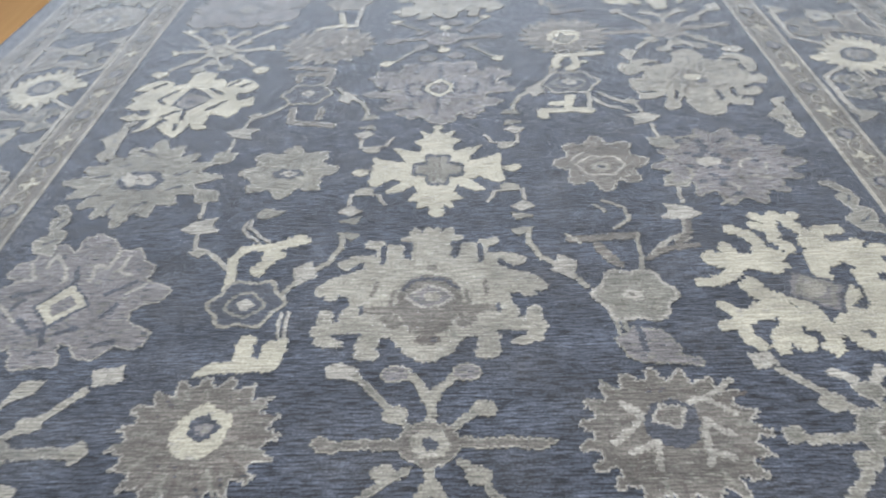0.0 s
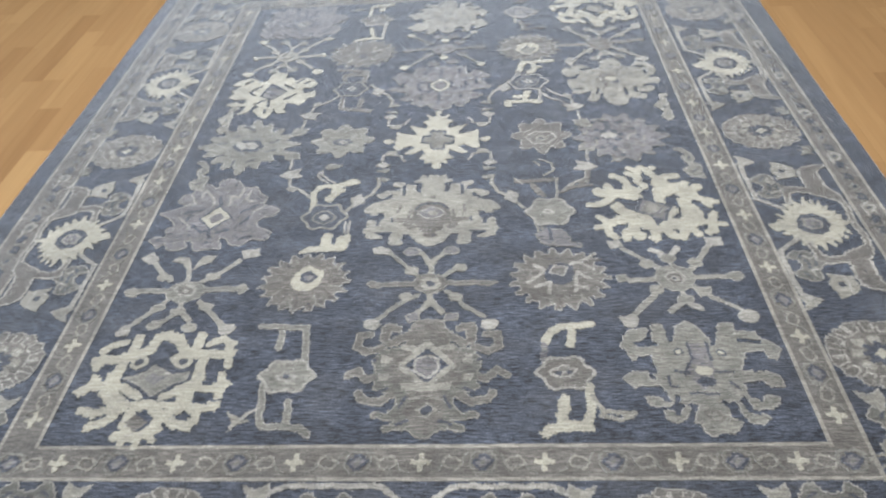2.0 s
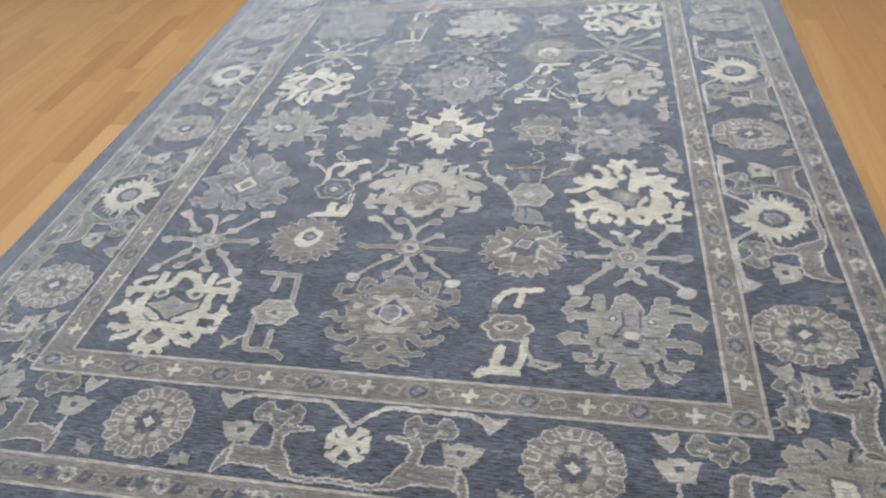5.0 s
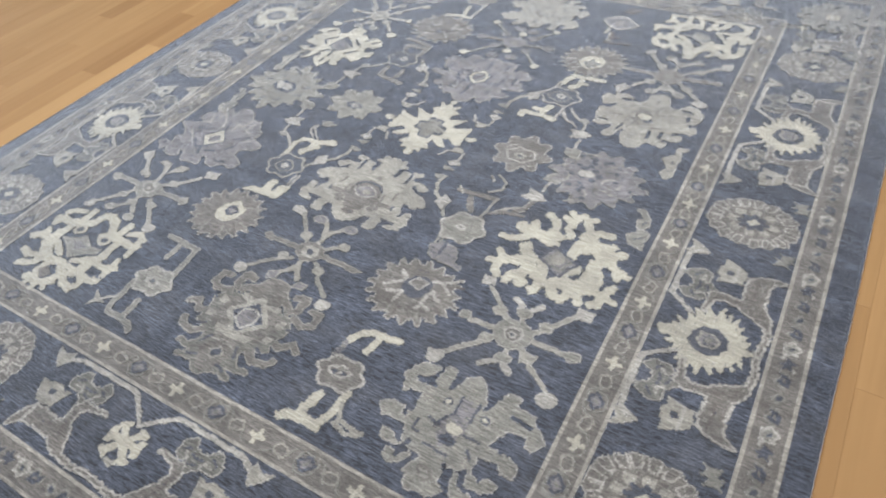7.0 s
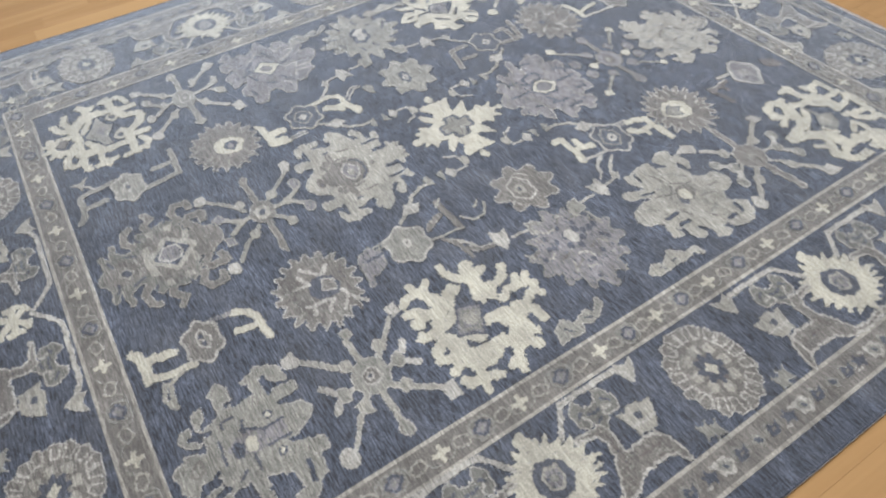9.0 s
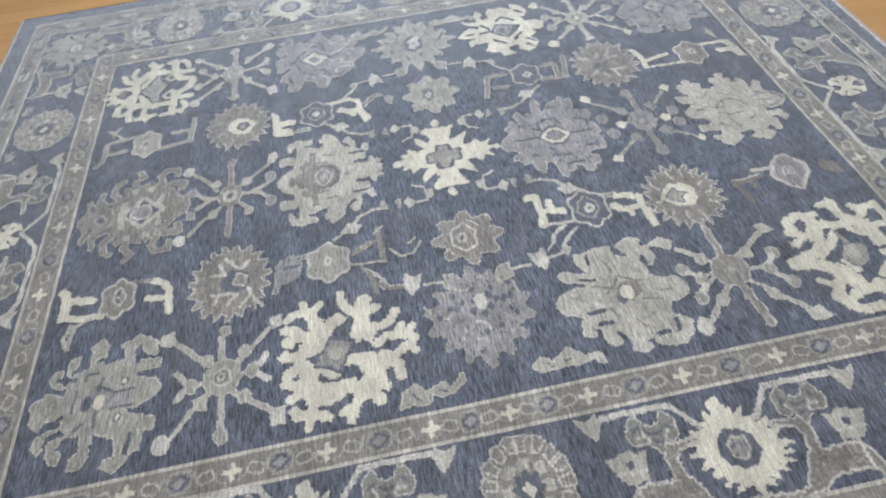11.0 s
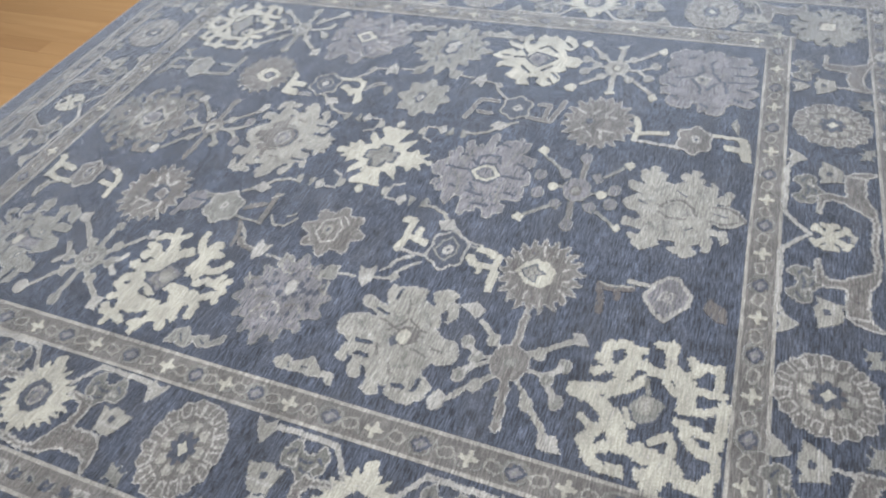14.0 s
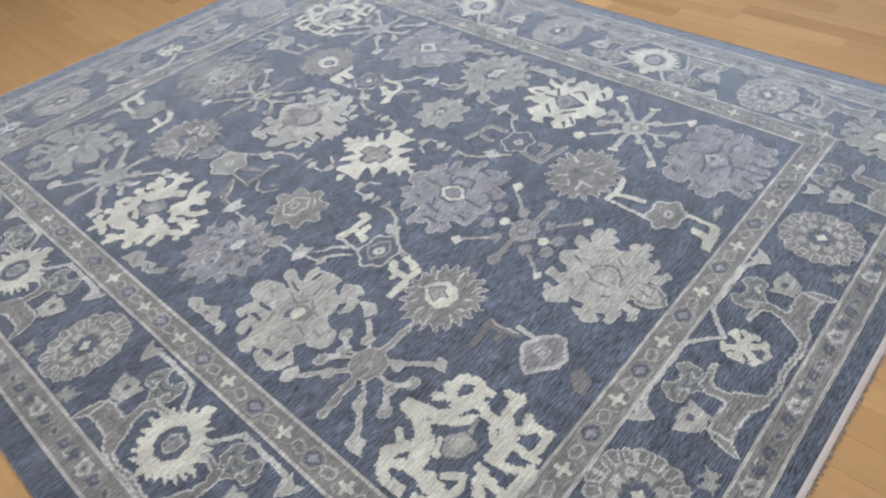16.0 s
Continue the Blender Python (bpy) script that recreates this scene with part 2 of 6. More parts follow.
class Cartoon:
    """A drawing on a grid of knots, in centimetres from the motif's middle; one letter of wool a knot."""

    def __init__(self, half_w, half_h):
        nx, ny = int(2 * half_w / KNOT) + 1, int(2 * half_h / KNOT) + 1
        self.xs = (np.arange(nx) - nx / 2 + 0.5) * KNOT
        self.ys = (np.arange(ny) - ny / 2 + 0.5) * KNOT
        gx, gy = np.meshgrid(self.xs, self.ys)
        self.gx = gx + 0.13 * np.sin(gy * 0.9 + gx * 0.23) + 0.10 * np.sin(gy * 2.1)
        self.gy = gy + 0.13 * np.sin(gx * 0.8 + 1.3) + 0.10 * np.sin(gx * 1.9 + gy * 0.4)
        # small steps along every edge, as knots make them
        self.gx += 0.09 * np.sign(np.sin(gy * 6.2 + 1.7 * np.sin(gx * 0.4)))
        self.gy += 0.09 * np.sign(np.sin(gx * 5.7 + 1.9 * np.sin(gy * 0.37)))
        self.ink = np.full(gx.shape, " ", dtype="U1")

    def sides(self, mirror, step=0.0):
        """The grid and its mirror image; with a step the shape is drawn in stairs, as knots make it."""
        gx, gy = (np.round(self.gx / step) * step, np.round(self.gy / step) * step) if step else (self.gx, self.gy)
        return ((gx, gy), (-gx, gy)) if mirror else ((gx, gy),)

    def poly(self, text, ink, mirror=True):
        """Fills an outline; with mirror the text is the right half, from the top of the axis to its foot."""
        pts = [tuple(map(float, p.split(","))) for p in text.split()]
        for gx, gy in self.sides(mirror):
            inside = np.zeros(gx.shape, bool)
            loop = [(-0.2, pts[0][1])] + pts + [(-0.2, pts[-1][1])] if mirror else pts
            for (ax, ay), (bx, by) in zip(loop, loop[1:] + loop[:1]):
                if ay != by:
                    inside ^= ((ay > gy) != (by > gy)) & (gx < (bx - ax) * (gy - ay) / (by - ay) + ax)
            self.ink[inside] = ink
        return self

    def stroke(self, text, width, ink, mirror=True):
        pts = [tuple(map(float, p.split(","))) for p in text.split()]
        for gx, gy in self.sides(mirror, 0.72 if width > 2.3 else 0.0):
            for (ax, ay), (bx, by) in zip(pts, pts[1:]):
                length = (bx - ax) ** 2 + (by - ay) ** 2
                f = np.clip(((gx - ax) * (bx - ax) + (gy - ay) * (by - ay)) / max(length, 1e-6), 0, 1)
                self.ink[np.hypot(gx - ax - f * (bx - ax), gy - ay - f * (by - ay)) < width / 2] = ink
        return self

    def disc(self, x, y, rx, ry, ink, mirror=False, teeth=0, depth=0.0, square=2.0):
        for gx, gy in self.sides(mirror, 0.72 if rx > 8 else 0.0):
            u, v = (gx - x) / rx, (gy - y) / ry
            far = (np.abs(u) ** square + np.abs(v) ** square) ** (1 / square)
            edge = 1 + depth * np.cos(teeth * np.arctan2(v, u)) if teeth else 1
            self.ink[far < edge] = ink
        return self

    def leaf(self, x, y, size, ink, mirror=True):
        """A small squared leaf with four points."""
        for gx, gy in self.sides(mirror):
            u, v = np.abs(gx - x) / size, np.abs(gy - y) / size
            self.ink[(np.maximum(u, v) < 0.78) | ((u < 1.05) & (v < 1.05) & (np.abs(u - v) < 0.2))] = ink
        return self

    def toothed(self, text, depth, half):
        """An outline with a small tooth about every two centimetres; half: the text runs from the axis to the axis."""
        pts = [tuple(map(float, p.split(","))) for p in text.split()]
        ring = pts if half else pts + pts[:1]
        area = sum(ax * by - bx * ay for (ax, ay), (bx, by) in zip(pts, pts[1:] + pts[:1]))
        out = []
        for (ax, ay), (bx, by) in zip(ring, ring[1:]):
            length = math.hypot(bx - ax, by - ay)
            count = max(1, round(length / 2.0))
            push = math.copysign(depth, area) / max(length, 0.01)
            for k in range(count):
                f, m = k / count, (k + 0.5) / count
                out.append((ax + f * (bx - ax), ay + f * (by - ay)))
                if length > 1.3:
                    out.append((ax + m * (bx - ax) + push * (by - ay), ay + m * (by - ay) - push * (bx - ax)))
        return " ".join("{:.2f},{:.2f}".format(*p) for p in out + ring[-1:])

    def fills(self, ink, text, mirror=False, teeth=0.3):
        """Fills outlines, parted by strokes in the text; with mirror each is drawn on both sides of the axis."""
        for one in text.split(" / "):
            if len(one.split()) > 11:
                one = self.toothed(one, teeth, mirror)
            ends = [abs(float(p.split(",")[0])) for p in (one.split()[0], one.split()[-1])]
            if mirror and max(ends) < 1.3:
                self.poly(one, ink)
                continue
            for side in (1, -1) if mirror else (1,):
                self.poly(" ".join("{},{}".format(side * float(p.split(",")[0]), p.split(",")[1]) for p in one.split()), ink, False)
        return self

    def lines(self, ink, width, text, mirror=False):
        for one in text.split(" / "):
            self.stroke(one, width, ink, mirror)
        return self

    def dots(self, ink, rx, ry, text, mirror=False):
        for one in text.split(" / "):
            x, y = map(float, one.split(","))
            self.disc(x, y, rx, ry, ink, mirror)
        return self

    def edge(self, ink, steps=2, inner=False):
        """Runs a line of knots round all that is drawn so far."""
        full = self.ink != " "
        grown = ~full if inner else full.copy()
        for _ in range(steps):
            g = grown.copy()
            g[1:] |= grown[:-1]
            g[:-1] |= grown[1:]
            g[:, 1:] |= grown[:, :-1]
            g[:, :-1] |= grown[:, 1:]
            grown = g
        self.ink[(grown & full) if inner else (grown & ~full)] = ink
        return self

    def veins(self, ink, depth, over, phase=0.0):
        """A broken line that follows the outline some knots inside it, as lobes are drawn in wool; over: the wools that it may cross."""
        core = np.pad(self.ink != " ", 1)
        for _ in range(depth):
            core[1:-1, 1:-1] = core[1:-1, 1:-1] & core[:-2, 1:-1] & core[2:, 1:-1] & core[1:-1, :-2] & core[1:-1, 2:]
        last = core.copy()
        last[1:-1, 1:-1] = core[1:-1, 1:-1] & core[:-2, 1:-1] & core[2:, 1:-1] & core[1:-1, :-2] & core[1:-1, 2:]
        line = (core & ~last)[1:-1, 1:-1] & (np.sin(0.55 * np.abs(self.gx) + phase) + np.sin(0.6 * self.gy - phase) > -0.7)
        self.ink[line & np.isin(self.ink, list(over))] = ink
        return self

    def mottle(self):
        """Odd knots: wool of a neighbouring shade in short runs along the weft."""
        shape = self.ink.shape
        if (self.ink != " ").sum() < 700:
            return self
        chance = np.repeat(np.random.rand(shape[0], shape[1] // 4 + 1), 4, axis=1)[:, : shape[1]]
        chance = np.roll(chance, np.random.randint(0, 4), axis=1)
        patch = np.repeat(np.repeat(np.random.rand(shape[0] // 9 + 1, shape[1] // 12 + 1), 9, axis=0), 12, axis=1)[: shape[0], : shape[1]]
        old = self.ink.copy()
        for fill, pale, deep in (("B", "L", "S"), ("S", "B", "T"), ("G", "S", "D"), ("T", "S", "R"), ("M", "S", "T"), ("R", "T", "D"), ("L", "B", "S")):
            self.ink[(old == fill) & (chance > 0.965 - 0.07 * patch)] = pale
            self.ink[(old == fill) & (chance < 0.03 + 0.08 * patch)] = deep
        self.ink[(old == "C") & (chance < 0.03)] = "L"
        return self

    def meshes(self, top, low):
        """One mesh for each wool: a low block of pile for each run of like knots in a row."""
        made = {}
        half = KNOT / 2 * CM
        for ink in sorted(set(self.ink.ravel()) - {" "}):
            mask = np.pad(self.ink == ink, ((0, 0), (1, 1))).astype(np.int8)
            step = np.diff(mask, axis=1)
            rows, starts = np.nonzero(step == 1)
            _, ends = np.nonzero(step == -1)
            xa, xb = (self.xs[starts] * CM - half), (self.xs[ends - 1] * CM + half)
            fray = np.random.uniform(-0.0007, 0.0007, (2, len(rows)))
            xa, xb = xa + fray[0] - 0.0003, xb + fray[1] + 0.0003
            rise = 0.00002 * "NDRTMGSBLC".index(ink) + 0.000009 * (rows % 2)
            ya, yb = self.ys[rows] * CM - half - 0.00006, self.ys[rows] * CM + half + 0.00006
            verts = np.empty((len(rows), 8, 3))
            for n, (x, y, z) in enumerate([(a, b, c) for c in (low, top) for b in (ya, yb) for a in (xa, xb)]):
                verts[:, n, 0], verts[:, n, 1], verts[:, n, 2] = x, y, z + rise
            quads = np.array([(4, 5, 7, 6), (0, 1, 5, 4), (1, 3, 7, 5), (3, 2, 6, 7), (2, 0, 4, 6)])
            faces = (quads[None] + 8 * np.arange(len(rows))[:, None, None]).reshape(-1, 4)
            mesh = bpy.data.meshes.new("pile_" + ink)
            mesh.from_pydata(verts.reshape(-1, 3).tolist(), [], faces.tolist())
            mesh.materials.append(MATS[ink])
            made[ink] = (mesh, int((self.ink == ink).sum()))
        return made


ROLES = {"N": "ground", "C": "cream_detail", "B": "beige_detail", "G": "grey_detail", "S": "sage_detail", "T": "taupe_detail", "L": "outline", "D": "slate_detail", "R": "brown_detail", "M": "moss_detail"}
rug = tagged(new("area_rug"), "hand-knotted navy wool rug with cream and grey palmettes, on oak boards", "rug")
CACHE, LAID = {}, []
LABELS = {"rosette": "round taupe border rosette with ringed petals", "sunburst": "cream sunburst with a slate heart", "star_flower": "star of budded arms round a pale hub",
          "hooked_stem": "small hexagon between two hooked stems", "arched_leaf": "pair of plain taupe shapes with pale outlines on one stem, in place of deer-like figures", "hooked_leaf": "plain taupe shape with a pale outline, in place of a deer-like figure",
          "fan_palmette": "taupe fan palmette with serrated leaves", "diamond_palmette": "ragged faded diamond palmette", "small_rosette": "small lobed rosette with a doubled outline",
          "corner_palmette": "beige palmette set across the border's corner", "blue_flower": "small slate blue flower", "cross_flower": "small cream cross", "vine": "pale vine with small leaves"}


def weave(name, drawing, x, y, turn=0, sx=1, sy=1, level=0.0012, label="", key=None):
    """Sets a motif into the rug: the most used wool is the part, the other wools are its sub-parts."""
    if key is None or key not in CACHE:
        meshes = drawing.mottle().meshes(PILE + level, PILE - 0.0004)
        if key is not None:
            CACHE[key] = meshes
    else:
        meshes = CACHE[key]
    order = sorted(meshes, key=lambda i: -meshes[i][1])
    main = new(name, meshes[order[0]][0])
    main.parent = rug
    LAID.append(name)
    main.matrix_basis = pose(x * CM, y * CM, 0.00006 * (len(LAID) % 9), 0, 0, turn) @ Matrix.Diagonal((sx, sy, 1, 1))
    tagged(main, label or LABELS.get(name, ""))
    for ink in order[1:]:
        sub = tagged(new(ROLES[ink], meshes[ink][0]), kind="stuff")
        sub.parent = main
    return main


# ground of the rug: one thick navy sheet with softly waved edges
def slab():
    nx, ny = 60, 70
    verts, faces = [], []
    for layer, (z, inset) in enumerate(((0.0, 0.0), (PILE * 0.75, 0.0), (PILE, 0.005))):
        for j in range(ny + 1):
            for i in range(nx + 1):
                x, y = (2 * i / nx - 1) * ((RUG_R - RUG_L) / 2 * CM - inset), (2 * j / ny - 1) * (RUG_Y * CM - inset)
                rim = max(abs(x) / 1.5, abs(y) / 1.745) ** 10
                x += (RUG_L + RUG_R) / 2 * CM
                x += rim * 0.006 * noise.noise((0.3, y * 1.6, 2.0)) * (1 if x > 0 else -1)
                y += rim * 0.006 * noise.noise((x * 1.4, 0.7, 5.0)) * (1 if y > 0 else -1)
                verts.append((x, y, z))
    per = (nx + 1) * (ny + 1)
    at = lambda layer, i, j: layer * per + j * (nx + 1) + i
    for j in range(ny):
        for i in range(nx):
            faces.append((at(2, i, j), at(2, i + 1, j), at(2, i + 1, j + 1), at(2, i, j + 1)))
            faces.append((at(0, i, j + 1), at(0, i + 1, j + 1), at(0, i + 1, j), at(0, i, j)))
    for layer in (0, 1):
        for i in range(nx):
            faces.append((at(layer, i, 0), at(layer, i + 1, 0), at(layer + 1, i + 1, 0), at(layer + 1, i, 0)))
            faces.append((at(layer, i + 1, ny), at(layer, i, ny), at(layer + 1, i, ny), at(layer + 1, i + 1, ny)))
        for j in range(ny):
            faces.append((at(layer, 0, j + 1), at(layer, 0, j), at(layer + 1, 0, j), at(layer + 1, 0, j + 1)))
            faces.append((at(layer, nx, j), at(layer, nx, j + 1), at(layer + 1, nx, j + 1), at(layer + 1, nx, j)))
    return verts, faces


link_mesh("field", *slab(), NAVY, rug, "navy blue wool ground with uneven streaks")

# guard stripes, each side with its own inner and outer edge in centimetres; the hand-made sides are not quite parallel
def lean(side, at):
    """Sideways drift of a side, in centimetres: 1 west, 2 east, 3 south, 4 north."""
    return (0, -0.005, -0.012, 0.003, 0.016)[side] * at


def stripe(name, left, right, near, far, mat, level):
    top, low = PILE + level, PILE - 0.0004
    steps = 60
    for a, b, seed in ((left[1], left[0], 1), (right[0], right[1], 2)):
        verts, faces = [], []
        for n in range(steps + 1):
            y = near[1] + (far[1] - near[1]) * n / steps
            w = 0.22 * noise.noise((y * 0.023, seed * 3.0 + a, 1.0)) + lean(seed, y)
            verts += [((a + w) * CM, y * CM, low), ((b + w) * CM, y * CM, low), ((b + w) * CM, y * CM, top), ((a + w) * CM, y * CM, top)]
        for n in range(steps):
            k = 4 * n
            faces += [(k + 3, k + 2, k + 6, k + 7), (k + 1, k + 5, k + 6, k + 2), (k + 4, k, k + 3, k + 7)]
        link_mesh(name, verts, faces, mat, rug)
    for a, b, seed in ((near[1], near[0], 3), (far[0], far[1], 4)):
        verts, faces = [], []
        ends = (left[0] + lean(1, a), right[0] + lean(2, a))
        for n in range(steps + 1):
            x = ends[0] + (ends[1] - ends[0]) * n / steps
            w = 0.22 * noise.noise((x * 0.023, seed * 5.0 + a, 4.0)) + lean(seed, x)
            verts += [(x * CM, (a + w) * CM, low), (x * CM, (b + w) * CM, low), (x * CM, (b + w) * CM, top), (x * CM, (a + w) * CM, top)]
        for n in range(steps):
            k = 4 * n
            faces += [(k + 2, k + 3, k + 7, k + 6), (k + 5, k + 1, k + 2, k + 6), (k, k + 4, k + 7, k + 3)]
        link_mesh(name, verts, faces, mat, rug)


def guard_band(left, right, near, far, mat):
    """A stripe between two pale lines; each pair is its inner and outer edge."""
    stripe("guard_stripe", left, right, near, far, mat, 0.0007)
    stripe("guard_line", (left[0] + 0.45, left[0] - 0.55), (right[0] - 0.45, right[0] + 0.55), (near[0] + 0.4, near[0] - 0.5), (far[0] - 0.4, far[0] + 0.5), SEAM, 0.0009)
    stripe("guard_line", (left[1] + 0.45, left[1] - 0.55), (right[1] - 0.45, right[1] + 0.55), (near[1] + 0.4, near[1] - 0.5), (far[1] - 0.4, far[1] + 0.5), SEAM, 0.0009)


guard_band((-95.6, -105.0), (94.2, 102.6), (-122.4, -130.8), (126.9, 135.0), TAUPE)
guard_band((-132.6, -143.4), (132.7, 141.2), (-157.4, -165.6), (162.3, 169.4), STONE)

# ---- field motifs


def lace_palmette():
    """An open palmette: cream limbs with the ground showing between them."""
    c = Cartoon(22, 20)
    c.lines("C", 3.0, "-5,11.6 -4,16.4 -1,17.4 2,15.7 5.7,11.1 / -19.1,8.3 -10.1,9.7 -4.8,12.1 / -9.9,16.5 -9.9,10.2 / -11,8.3 -11.8,3.5 / 3.4,9.2 7.6,10.4 18.5,10.6 / 8.1,16.9 8.2,10.6 / 11.3,8.2 11.1,3.2")
    c.lines("C", 2.2, "-18.5,11.6 -16.5,14 -13.1,14.8 / -17.8,9.7 -18.1,6 / 11.6,13.9 14.7,15.9 18,13.9 / 17.2,14.4 18.6,6.4 / -8.3,0.2 -5.3,-2 -2.9,-3.3 / 3.5,-3.3 6.5,-2 7.8,0.6")
    c.lines("C", 4.6, "-11.8,3.5 -11.5,-1.6 -6.7,-5.9 / 11.1,3.2 9.5,-0.7 9.5,-5.9")
    c.lines("C", 2.6, "-19.6,-1.6 -16.2,0.4 -11.6,-0.3 / -17.1,2.8 -16.6,0.6 / -16.5,-7.1 -12.5,-8.2 -7.9,-6.3 / -13.1,-12 -9.6,-10.8 -7.2,-8.4 / 10.9,-0.3 15.5,-0.8 19.6,0.5 / 17.9,3.2 18.7,-2.9 / 9.3,-6.3 13.7,-6.9 18.7,-5.9 / 6.4,-8 9,-11.2 13,-12 14.4,-9.6")
    c.lines("C", 2.8, "-0.3,-5 -3.2,-7.5 -3.6,-11.2 -1.3,-14.4 / 0.7,-5 5,-8.8 4.9,-11.6 3.1,-14.4 / -4.7,-14.8 -1.2,-14.8 2.2,-14.4 5.2,-12.8")
    c.lines("C", 1.8, "-2.3,-14.4 -2.5,-16.7 / 1,-14.8 1.6,-17.5 / 3.5,-14.4 5.2,-15.9 / -7.5,-5.9 -0.2,-5.4 9.2,-5.9")
    c.dots("C", 2.6, 2.3, "-6.7,8.1 / 5.8,8")
    c.dots("D", 1.3, 1.1, "-6.7,8.1 / 5.8,8")
    c.fills("D", "-2,7.8 4.1,4.1 9.9,5.3 9.5,1.7 4.4,-0.7 0.9,-3.8 -6.2,0.8 -10.5,2.6 -5.6,4.4")
    c.fills("S", "-1.6,6.7 3.9,3.5 8.5,4.4 8.1,2.3 4,0.1 0.6,-2.7 -5.3,1.3 -8.9,2.8 -4.7,3.7")
    c.fills("G", "-1,4.4 2.7,2.8 0.2,0.6 -3.3,2.4")
    c.lines("B", 0.6, "-1.6,6.7 3.9,3.5 8.5,4.4 8.1,2.3 4,0.1 0.6,-2.7 -5.3,1.3 -8.9,2.8 -4.7,3.7 -1.6,6.7")
    c.fills("T", "-1.8,-8.2 2.4,-10.8 -0.3,-13.6 -3.4,-10.8")
    return c


def hooked_stem_grey():
    """A pale-edged hexagon between two slate hooks."""
    c = Cartoon(14, 20)
    c.lines("S", 1.9, "-8.3,17.3 4.5,16.4 / 4.9,16.4 6.5,4.9 / -1.8,16 -1.6,9.6 / -3.2,-2.7 -2.1,-12.4 -1.2,-14.8 / -1.2,-14.8 8.8,-15.2 11,-17.2 / 4.4,-7.9 5.2,-14.8")
    c.edge("L", 1, True)
    c.fills("B", "-11,-10.5 -7.8,-12 -4.4,-13.6 -7.1,-13.8 -9.3,-16.4 -8.9,-13.6")
    c.lines("L", 0.9, "-2.8,-9.5 -6.8,-12.4")
    c.disc(2.4, 0.2, 7.3, 5.4, "L", teeth=6, depth=0.1)
    c.disc(2.4, 0.2, 6.5, 4.6, "S", teeth=6, depth=0.1)
    c.lines("L", 0.6, "-0.5,-0.1 1.9,1.5 5.2,-0.1 2.8,-1.6 -0.5,-0.1")
    c.dots("D", 1.0, 0.7, "2.4,-0.1")
    return c


def palmette_olive():
    """Faded taupe, with a pale lozenge and squared hooks."""
    c = Cartoon(23, 21)
    c.lines("T", 2.6, "8.7,15.2 11.9,15.7 11.8,10.8 / 5.9,12.8 10,9.9", True)
    c.fills("T", "0,18.8 3.4,17.8 5.9,14.3 5.9,9.4 0.2,9", True)
    c.lines("T", 2.3, "12.4,8.5 16.5,7.3 19.5,8.9 18.8,12.7 16,13.2 / 12.2,-0.7 15.8,-1.6 18.3,1.1 20.7,-0.5 / 8.5,-6.1 11.7,-8.8 16,-7.6 17.2,-5.9", True)
    c.lines("T", 2.0, "5.6,-7.1 6.6,-10 5.9,-12.5 / 3.7,-12.1 8.8,-12.9 12.6,-12.3 / 3.7,-14.7 9.4,-16.1", True)
    c.fills("M", "0.2,10.4 6.4,8.9 12.4,7.5 14.7,4.3 13,-1.1 13.8,-4.6 10.8,-5.9 8.2,-5.4 6.9,-9.2 9.4,-12.1 12.8,-12.5 10,-13.9 5.9,-12.9 10,-16.1 4.1,-16.5 0.8,-18.8", True)
    c.edge("B", 1, True)
    c.fills("T", "0.2,9.9 4.5,8.5 11,6.6 11.6,3.4 9.9,1.1 11.9,-1.6 6.2,-3.7 4.3,-5.9 5.3,-11.3 3.4,-16.1 0.8,-17.6", True)
    c.lines("B", 2.0, "0.2,9.7 6.6,2.5 / 6.6,2.5 0.5,-3.3", True)
    c.fills("B", "9.3,5.2 12.4,6.3 12.1,3.1 10,3.1 / 9.6,-0.2 12.6,0 12.2,-2.2 9.9,-2 / 2.1,8.3 7.1,9.9 7.6,8 3.8,7.1 / 0.5,-3.5 6.9,-2.6 5.9,-5 0.5,-5.4", True)
    c.fills("N", "0.2,8.3 5.7,2.5 0.5,-2.6", True)
    c.lines("L", 0.7, "0.3,5.9 2.9,4.5 3.2,0.9 0.4,-1.1", True)
    c.fills("G", "0.3,5.2 2.5,4.1 2.9,1.1 0.4,-0.4", True)
    c.lines("B", 0.6, "-1.8,-10.9 0.6,-9 3.1,-10.9 0.7,-12.9 -1.8,-10.9")
    c.dots("D", 1.5, 1.3, "0.6,-10.9")
    c.lines("D", 0.9, "5,-7.1 6.3,-10 / 12.1,-5.7 9.9,-4.6 / 13.7,4.3 16.1,5.6 / 4,-14.1 6.9,-14.9", True)
    c.lines("S", 0.6, "0.6,-6.7 3.7,-8 / 3.8,7.1 4.9,9.2", True)
    return c


